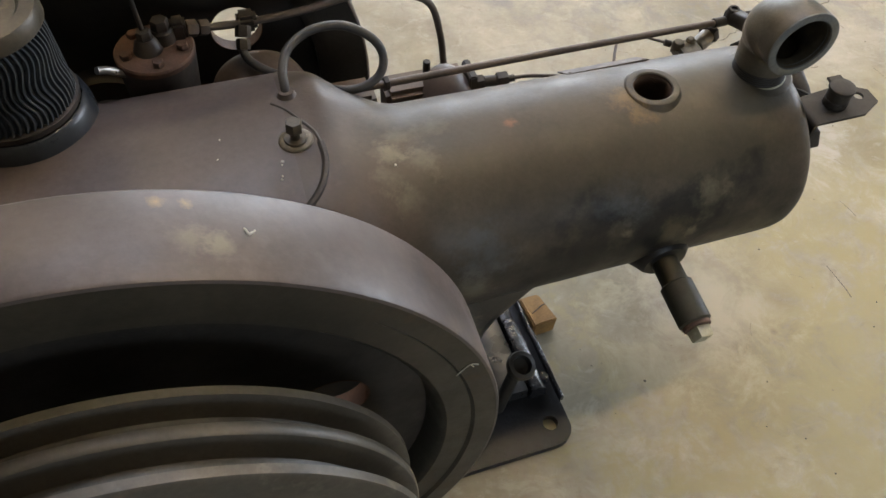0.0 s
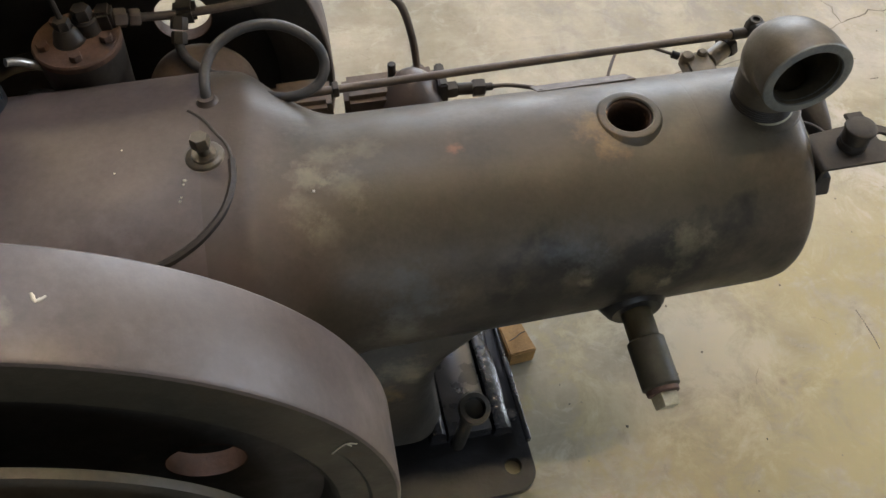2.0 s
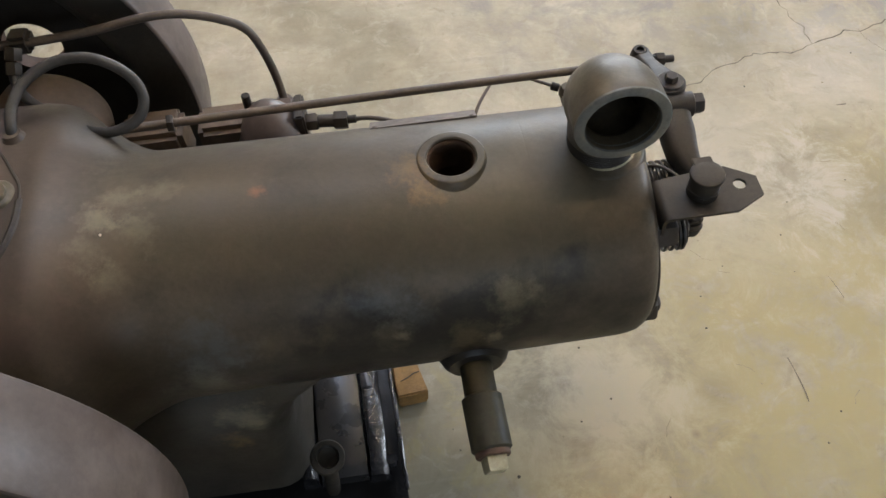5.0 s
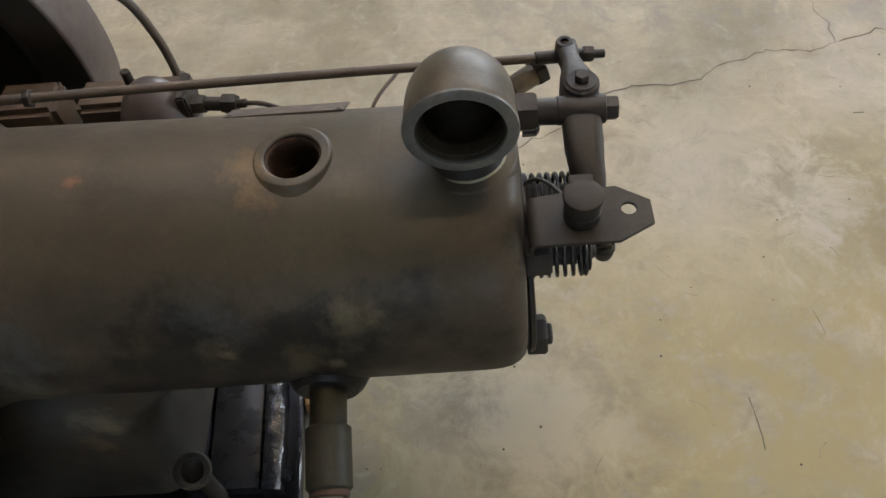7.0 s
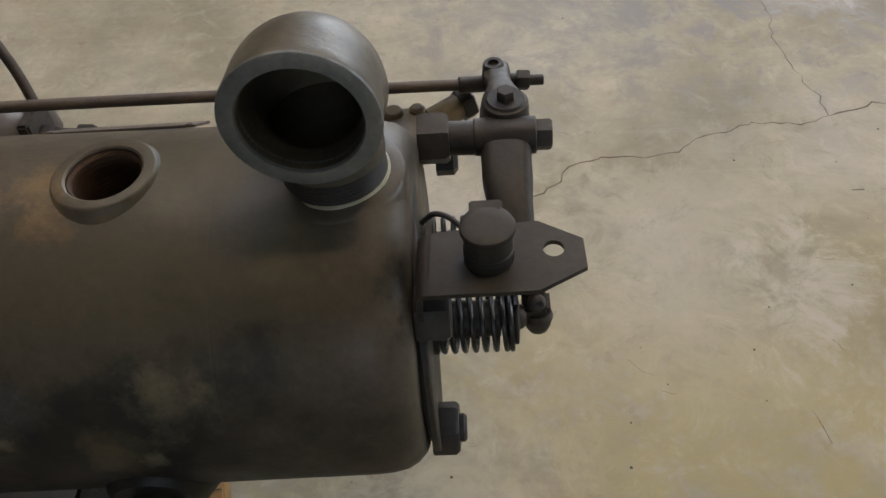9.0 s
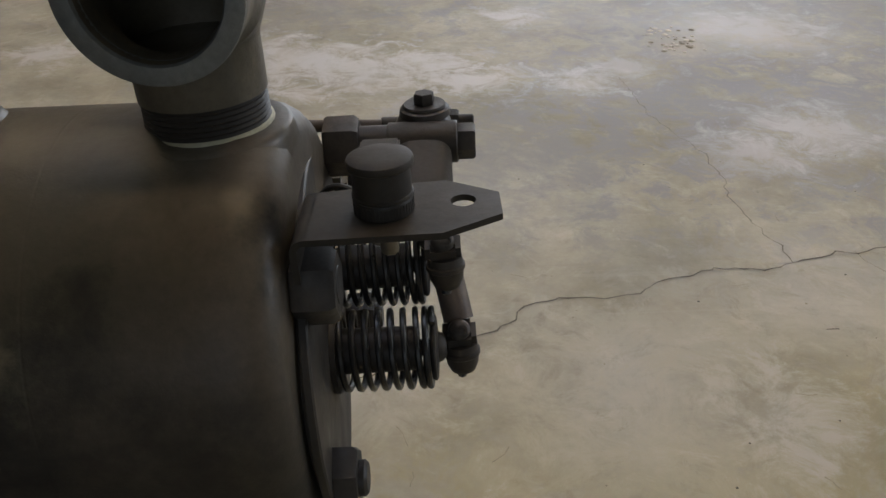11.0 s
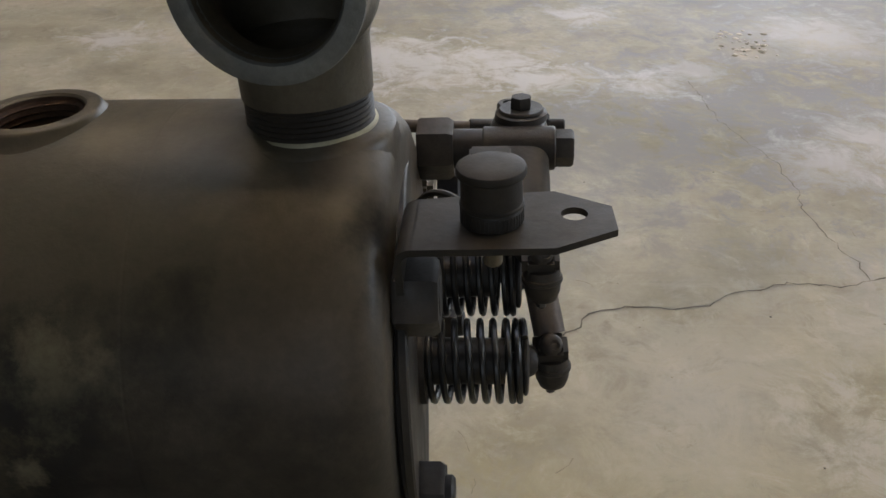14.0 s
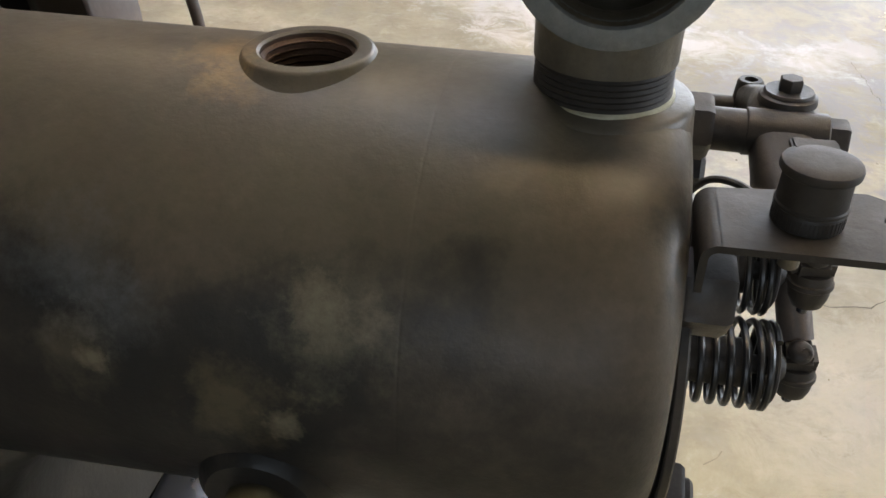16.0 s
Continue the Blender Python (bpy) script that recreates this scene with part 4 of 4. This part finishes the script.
rod(bm, (0.702, 0.164, 0.3762), (0.7140, 0.164, 0.3758), 0.0040, 14)
part("side_bolt", bm, BOLT, rocker)
# lower branch of the rocker
bm = bmesh.new()
tube(bm, [(0.684, 0.046, 0.374), (0.688, 0.034, 0.358), (0.693, 0.022, 0.338), (0.697, 0.010, 0.320)], 0.0085, 16)
part("rocker_branch", bm, TUBE, rocker, "smooth curved lower branch")


def tappet(x, y, z):
    bm = bmesh.new()
    turned(bm, (x, y, z), (0.04, -0.10, -1), [(0.004, 0.0070), (0.0045, 0.0090), (0.0085, 0.0094), (0.0092, 0.0102), (0.0112, 0.0103), (0.0120, 0.0094), (0.0170, 0.0088), (0.0215, 0.0070), (0.0230, 0.0045)], 28)
    t = part("tappet", bm, DARK, rocker, "rounded dark tappet end")
    bm = bmesh.new()
    block(bm, (x - 0.0005, y + 0.0015, z - 0.001), (0.0185, 0.0170, 0.0125), 0.0028, Matrix.Rotation(0.12, 4, "X"))
    part("tappet_head", bm, DARK, t)
    bm = bmesh.new()
    turned(bm, (x - 0.0005, y - 0.0025, z + 0.0045), (0.05, -0.45, 1), [(0, 0.0062), (0.0022, 0.0060), (0.0040, 0.0046), (0.0048, 0.0026)], 20)
    turned(bm, (x + 0.0012, y - 0.0058, z + 0.0068), (0.1, -0.8, 0.8), [(0, 0.0028), (0.0012, 0.0028), (0.0012, 0.0017), (-0.0004, 0.0014)], 14)
    part("ball_screw", bm, BOLT, t)
    bm = bmesh.new()
    rod(bm, (x, y - 0.0022, z - 0.0222), (x, y - 0.0028, z - 0.0268), 0.0026, 10)
    part("oil_drip", bm, OILY, t)


tappet(0.6915, 0.0000, 0.3730)
tappet(0.6975, 0.0010, 0.3165)

# bracket plate with its capped cup
bm = bmesh.new()
PZ, PT = 0.4235, 0.0030
outline = [(0.636, -0.0745), (0.6930, -0.0740), (0.7185, -0.0600), (0.7182, -0.0400), (0.6950, -0.0255), (0.6750, -0.0268), (0.636, -0.0315)]
ov = [bm.verts.new((x, y, PZ)) for x, y in outline]
hv = [bm.verts.new((0.7022 + 0.0056 * math.cos(2 * math.pi * i / 28), -0.0462 + 0.0056 * math.sin(2 * math.pi * i / 28), PZ)) for i in range(28)]
es = [bm.edges.new((ring[i], ring[(i + 1) % len(ring)])) for ring in (ov, hv) for i in range(len(ring))]
bmesh.ops.triangle_fill(bm, edges=es, use_beauty=True)
got = bmesh.ops.extrude_face_region(bm, geom=bm.faces[:])
bmesh.ops.translate(bm, vec=(0, 0, -PT), verts=[v for v in got["geom"] if isinstance(v, bmesh.types.BMVert)])
prof = [(0.637, PZ)] + [(0.636 - 0.0065 * math.sin(radians(a)), PZ - 0.0065 + 0.0065 * math.cos(radians(a))) for a in range(0, 91, 15)] + [(0.6295, 0.385)]
prof += [(0.6325, 0.385)] + [(0.636 - 0.0035 * math.sin(radians(a)), PZ - 0.0065 + 0.0035 * math.cos(radians(a))) for a in range(90, -1, -15)] + [(0.637, PZ - PT)]
skin(bm, [[Vector((x, y, z)) for x, z in prof] for y in (-0.0745, -0.0315)], True, True, True)
plate = part("bracket_plate", bm, PLATE, engine, "bent flat steel bracket with a hole in its pointed end")
bm = bmesh.new()
cx, cy = 0.6682, -0.0505
prof = [(0.4232, 0.0122), (0.4240, 0.0130), (0.4300, 0.0130), (0.4306, 0.0127), (0.4312, 0.0133), (0.4322, 0.0133), (0.4328, 0.0127), (0.4455, 0.0125)]
turned(bm, (cx, cy, 0), (0, 0, 1), prof, 48)
cup = part("grease_cup", bm, DARK, plate, "dark round cup with a knurled foot")
bm = bmesh.new()
for i in range(48):
    a = 2 * math.pi * i / 48
    block(bm, (cx + 0.0129 * math.cos(a), cy + 0.0129 * math.sin(a), 0.4268), (0.0005, 0.0008, 0.0054), 0.0, Matrix.Rotation(a, 4, "Z"))
part("knurl", bm, DARK, cup)["kind"] = "stuff"
bm = bmesh.new()
turned(bm, (cx, cy, 0), (0, 0, 1), [(0.4445, 0.0136), (0.4452, 0.0143), (0.4470, 0.0144), (0.4482, 0.0139), (0.4490, 0.0118), (0.4492, 0.006)], 48)
block(bm, (cx - 0.0005, cy + 0.0130, 0.4472), (0.0172, 0.0096, 0.0036), 0.001)
part("cup_lid", bm, PLATE, cup, "flat worn lid with a hinge tab")
bm = bmesh.new()
tube(bm, [(0.6300, -0.004, 0.404), (0.638, -0.006, 0.413), (0.648, -0.014, 0.4165), (0.658, -0.028, 0.4160), (0.664, -0.045, 0.414)], 0.0017, 8)
part("oil_wire", bm, RUBBER, plate)
bm = bmesh.new()
tube(bm, [(0.6570, -0.045, 0.421), (0.6585, -0.044, 0.409), (0.6630, -0.043, 0.403), (0.6685, -0.043, 0.4055)], 0.0016, 8)
rod(bm, (0.6682, -0.043, 0.398), (0.6682, -0.046, 0.421), 0.0042, 14)
part("drip_pipe", bm, GALV, plate, "small brass drip pipe")

# relief fitting behind the elbow, low on the far flank
bm = bmesh.new()
block(bm, (0.612, 0.140, 0.350), (0.034, 0.050, 0.018), 0.004)
turned(bm, (0.601, 0.156, 0.352), (0, 0, 1), [(0, 0.0085), (0.008, 0.008), (0.0105, 0.006)], 16)
turned(bm, (0.619, 0.158, 0.352), (0, 0, 1), [(0, 0.0065), (0.009, 0.006), (0.011, 0.004)], 16)
fitting = part("relief_fitting", bm, GALV, engine, "small brass-coloured pipe fitting")
bm = bmesh.new()
rod(bm, (0.628, 0.155, 0.349), (0.652, 0.169, 0.353), 0.0105, 20)
part("angled_barrel", bm, GALV, fitting)
bm = bmesh.new()
hexed(bm, (0.650, 0.168, 0.3525), (0.6595, 0.1735, 0.354), 0.0235, 0.2)
part("barrel_cap", bm, BOLT, fitting)
bm = bmesh.new()
turned(bm, (0.6345, 0.094, 0.366), (1, 0, 0), [(0, 0.012), (0.012, 0.012), (0.015, 0.008)], 6)
part("side_plug", bm, BOLT, fitting)

# push rod with its wire
bm = bmesh.new()
tube(bm, [(0.02, 0.0995, 0.4310), (0.3963, 0.1390, 0.3985), (0.658, 0.1660, 0.3740)], 0.0043, 14)
push = part("push_rod", bm, TUBE, engine, "long straight brown push rod")
bm = bmesh.new()
rod(bm, (0.651, 0.1652, 0.3745), (0.672, 0.1675, 0.3728), 0.0062, 14)
part("rod_end", bm, BOLT, push)
bm = bmesh.new()
hexed(bm, (0.2030, 0.1187, 0.4152), (0.2090, 0.1193, 0.4147), 0.0150, 0.2)
part("rod_nut", bm, BOLT, push)
bm = bmesh.new()
tube(bm, [(0.494, 0.120, 0.352), (0.5043, 0.1432, 0.3602), (0.518, 0.168, 0.3600), (0.5307, 0.1835, 0.3600), (0.5533, 0.1790, 0.3640), (0.575, 0.170, 0.3600), (0.592, 0.163, 0.3560)], 0.0018, 8)
part("thin_pipe", bm, TUBE, engine, "thin bent copper-brown pipe")
bm = bmesh.new()
rod(bm, (0.586, 0.1655, 0.3572), (0.594, 0.1620, 0.3555), 0.0045, 10)
part("pipe_nut", bm, BOLT, engine)

# name plate edge on the far flank
bm = bmesh.new()
tilt = Matrix.Rotation(math.atan2(0.062, 0.09), 4, Vector((-1, 0, 0)))
block(bm, (0.444, 0.0690, 0.4285), (0.098, 0.030, 0.0016), 0.0005, tilt)
nameplate = part("name_plate", bm, TUBE, engine, "thin brown metal plate on the cylinder's flank")
for x in (0.400, 0.488):
    bm = bmesh.new()
    turned(bm, (x, 0.0605, 0.4345), (0, 0.56, 0.83), [(0, 0.0026), (0.001, 0.0024), (0.0018, 0.0012)], 10)
    part("rivet", bm, TUBE, nameplate)

# fuel pump box behind the cylinder
bm = bmesh.new()
block(bm, (0.266, 0.172, 0.337), (0.104, 0.042, 0.058), 0.006)
pump_box = part("pump_box", bm, BROWN, engine, "brown pump housing with a domed cap")
bm = bmesh.new()
turned(bm, (0.288, 0.158, 0.330), (0, 0.05, 1), [(0, 0.040), (0.010, 0.0375), (0.022, 0.0335), (0.034, 0.0280), (0.044, 0.0215), (0.050, 0.0155), (0.054, 0.009), (0.055, 0.003)], 32)
part("domed_cap", bm, IRON_SMOOTH, pump_box, "rounded bell-shaped cap")
bm = bmesh.new()
block(bm, (0.321, 0.165, 0.352), (0.010, 0.036, 0.044), 0.002)
part("end_plate", bm, DARK, pump_box)
bm = bmesh.new()
hexed(bm, (0.326, 0.160, 0.353), (0.338, 0.160, 0.353), 0.017, 0.2)
rod(bm, (0.338, 0.160, 0.353), (0.356, 0.159, 0.352), 0.0068, 18)
hexed(bm, (0.355, 0.159, 0.352), (0.369, 0.158, 0.352), 0.0175, 0.1)
rod(bm, (0.368, 0.158, 0.352), (0.378, 0.157, 0.353), 0.0045, 12)
part("union_nut", bm, DARK, pump_box, "dark hex pipe union")
bm = bmesh.new()
tube(bm, [(0.376, 0.157, 0.353), (0.395, 0.150, 0.358), (0.42, 0.13, 0.368), (0.44, 0.110, 0.378)], 0.0024, 8)
part("fuel_line", bm, TUBE, pump_box)
bm = bmesh.new()
rod(bm, (0.269, 0.1745, 0.368), (0.2695, 0.1748, 0.388), 0.0046, 12)
part("set_screw", bm, BOLT, pump_box)
bm = bmesh.new()
block(bm, (0.170, 0.165, 0.347), (0.062, 0.045, 0.055), 0.006)
part("small_box", bm, BROWN, engine, "small brown casting beside the pump")

# rounded gear housing behind the crankcase
bm = bmesh.new()
turned(bm, (0.072, 0.125, 0.377), (0, 1, 0), [(0, 0.050), (0.006, 0.0545), (0.060, 0.0560), (0.070, 0.0530), (0.077, 0.046), (0.079, 0.02)], 48)
block(bm, (0.02, 0.158, 0.330), (0.16, 0.07, 0.10), 0.01)
part("gear_housing", bm, BROWN, engine, "rounded brown gear housing")
# lubricator with a rusty lid
LX, LY = -0.0290, 0.1720
bm = bmesh.new()
turned(bm, (LX, LY, 0.390), (0.02, 0, 1), [(0, 0.034), (0.004, 0.036), (0.070, 0.0408), (0.075, 0.0412)], 44)
lub = part("lubricator", bm, DARK, engine, "dark round lubricator with a rusty lid")
bm = bmesh.new()
turned(bm, (LX + 0.0015, LY, 0.4650), (0.02, 0, 1), [(0, 0.0412), (0.0055, 0.0415), (0.0075, 0.0400), (0.0082, 0.03), (0.0082, 0.0095)], 44)
lid = part("lid", bm, RUST, lub, "rusty red-brown bolted lid")
for a in (200, 275, 345, 60, 130):
    bm = bmesh.new()
    p = Vector((LX + 0.0015 + 0.030 * math.cos(radians(a)), LY + 0.030 * math.sin(radians(a)), 0.4715))
    turned(bm, p, (0, 0, 1), [(0, 0.0085), (0.0012, 0.0082)], 18)
    hexed(bm, p + Vector((0, 0, 0.001)), p + Vector((0, 0, 0.0075)), 0.0105, a)
    part("lid_bolt", bm, RUST, lid)
bm = bmesh.new()
turned(bm, (LX - 0.004, LY - 0.002, 0.472), (0, 0, 1), [(0, 0.016), (0.004, 0.014), (0.012, 0.0115), (0.016, 0.008)], 24)
hexed(bm, (LX - 0.004, LY - 0.002, 0.486), (LX - 0.004, LY - 0.002, 0.497), 0.014, 0.3)
tube(bm, [(LX - 0.004, LY, 0.49), (LX - 0.006, LY + 0.004, 0.52), (LX - 0.008, LY + 0.01, 0.56)], 0.0026, 10)
part("feed_fitting", bm, DARK, lub)
bm = bmesh.new()
turned(bm, (LX + 0.013, LY + 0.010, 0.472), (0, 0, 1), [(0, 0.013), (0.014, 0.012), (0.016, 0.010)], 24)
hexed(bm, (LX + 0.013, LY + 0.010, 0.486), (LX + 0.013, LY + 0.010, 0.499), 0.0165, 0.2)
block(bm, (LX + 0.030, LY + 0.016, 0.478), (0.016, 0.020, 0.026), 0.003)
part("outlet_fitting", bm, DARK, lub)
bm = bmesh.new()
tube(bm, [(-0.0830, 0.136, 0.484), (-0.074, 0.142, 0.478), (-0.062, 0.150, 0.464), (-0.050, 0.158, 0.452)], 0.0040, 10)
part("tap_lever", bm, STEEL, lub, "small bright tap lever")

# oil tube from lubricator to pump
bm = bmesh.new()
tube(bm, [(0.012, 0.190, 0.476), (0.05, 0.196, 0.468), (0.0867, 0.200, 0.4650), (0.1416, 0.203, 0.4670), (0.185, 0.206, 0.4720), (0.2233, 0.208, 0.4710), (0.2614, 0.209, 0.4580), (0.2854, 0.210, 0.4377), (0.2975, 0.210, 0.390), (0.3015, 0.2065, 0.345)], 0.0043, 14)
oil_tube = part("oil_tube", bm, TUBE, engine, "brown oil tube arching over to the pump")
bm = bmesh.new()
hexed(bm, (0.008, 0.189, 0.477), (0.019, 0.1915, 0.474), 0.0165, 0.1)
hexed(bm, (0.021, 0.192, 0.4735), (0.031, 0.194, 0.4710), 0.0155, 0.3)
part("tube_nut", bm, TUBE, oil_tube)
bm = bmesh.new()
turned(bm, (0.3015, 0.2065, 0.325), (0, 0, 1), [(0, 0.0125), (0.014, 0.0115), (0.022, 0.0080)], 20)
part("tube_foot", bm, TUBE, oil_tube)

# looped black hose
bm = bmesh.new()
tube(bm, [(0.0920, 0.0680, 0.466), (0.0920, 0.0720, 0.476), (0.0940, 0.0900, 0.486), (0.1060, 0.1110, 0.494), (0.1330, 0.1240, 0.500), (0.1640, 0.1230, 0.499), (0.1900, 0.1130, 0.487), (0.2000, 0.1020, 0.4700), (0.1920, 0.0900, 0.4540), (0.1680, 0.0840, 0.4470), (0.1400, 0.0930, 0.4450), (0.1080, 0.1180, 0.4440), (0.0820, 0.1420, 0.4420), (0.0670, 0.1620, 0.4420), (0.0620, 0.1760, 0.4460), (0.0640, 0.1840, 0.4540)], 0.0048, 14)
hose = part("hose", bm, RUBBER, engine, "black hose bent into a loop")
bm = bmesh.new()
turned(bm, (0.0920, 0.0670, 0.460), (0, 0.1, 1), [(0, 0.0150), (0.008, 0.0118), (0.011, 0.0086), (0.015, 0.0078)], 20)
part("hose_foot", bm, IRON, hose)
bm = bmesh.new()
hexed(bm, (0.0623, 0.177, 0.4470), (0.0640, 0.185, 0.4555), 0.0135, 0.2)
hexed(bm, (0.0645, 0.186, 0.4570), (0.0670, 0.194, 0.4660), 0.0150, 0.2)
block(bm, (0.072, 0.204, 0.464), (0.022, 0.022, 0.020), 0.004)
part("hose_union", bm, DARK, hose)

# air filter
AX, AY = -0.1560, 0.1020
bm = bmesh.new()
turned(bm, (AX, AY, 0.405), (0, 0, 1), [(0, 0.048), (0.012, 0.058), (0.030, 0.0650), (0.050, 0.0675), (0.068, 0.0668), (0.078, 0.0640), (0.083, 0.0612), (0.084, 0.0595), (0.078, 0.0585), (0.075, 0.03)], 64)
filt = part("air_filter", bm, BOWL, engine, "pleated air filter in a dark round cup")
bm = bmesh.new()
rings = []
for k in range(15):
    z = 0.494 + 0.0064 * k
    ring = []
    for i in range(240):
        a = 2 * math.pi * i / 240
        r = (0.0545 - 0.004 * k / 14) + (0.0020 if i % 4 in (0, 1) else -0.0020)
        ph = a + 0.06 * math.sin(k * 0.75) + 0.02 * math.sin(5 * a + k * 0.5)
        ring.append(Vector((AX + r * math.cos(ph), AY + r * math.sin(ph), z)))
    rings.append(ring)
skin(bm, rings, True, True, True)
part("pleated_element", bm, PAPER, filt, "dark blue-grey pleated element")
bm = bmesh.new()
turned(bm, (AX, AY, 0.490), (0, 0, 1), [(0, 0.0585), (0.006, 0.0590), (0.007, 0.0575), (0.007, 0.050)], 64)
part("lower_band", bm, BOLT, filt)
bm = bmesh.new()
turned(bm, (AX, AY, 0.578), (0, 0, 1), [(0, 0.048), (0, 0.0545), (0.001, 0.0555), (0.014, 0.0545), (0.0165, 0.0525), (0.0170, 0.040), (0.013, 0.036), (0.013, 0.01)], 64)
part("top_cap", bm, GALV, filt, "worn metal top cap")

# ---- things on the floor ----
bm = bmesh.new()
block(bm, (0, 0, 0.016), (0.038, 0.050, 0.032), 0.0022)
for v in bm.verts:
    if v.co.x > 0.012 and v.co.y > 0.015:
        v.co.x -= 0.006
        v.co.z -= 0.003
wood = tagged(part("wood_block", bm, WOOD), "short sawn wooden block lying against the base", "block")
bm = bmesh.new()
tube(bm, [(-0.012, -0.004, 0.0318), (-0.002, -0.001, 0.0320), (0.006, 0.003, 0.0319), (0.013, 0.004, 0.0318)], 0.0007, 6)
part("split", bm, SMUT, wood, "dark split along the grain")
wood.matrix_basis = pose(0.4140, 0.552, 0.0005, 0, 0, 4)
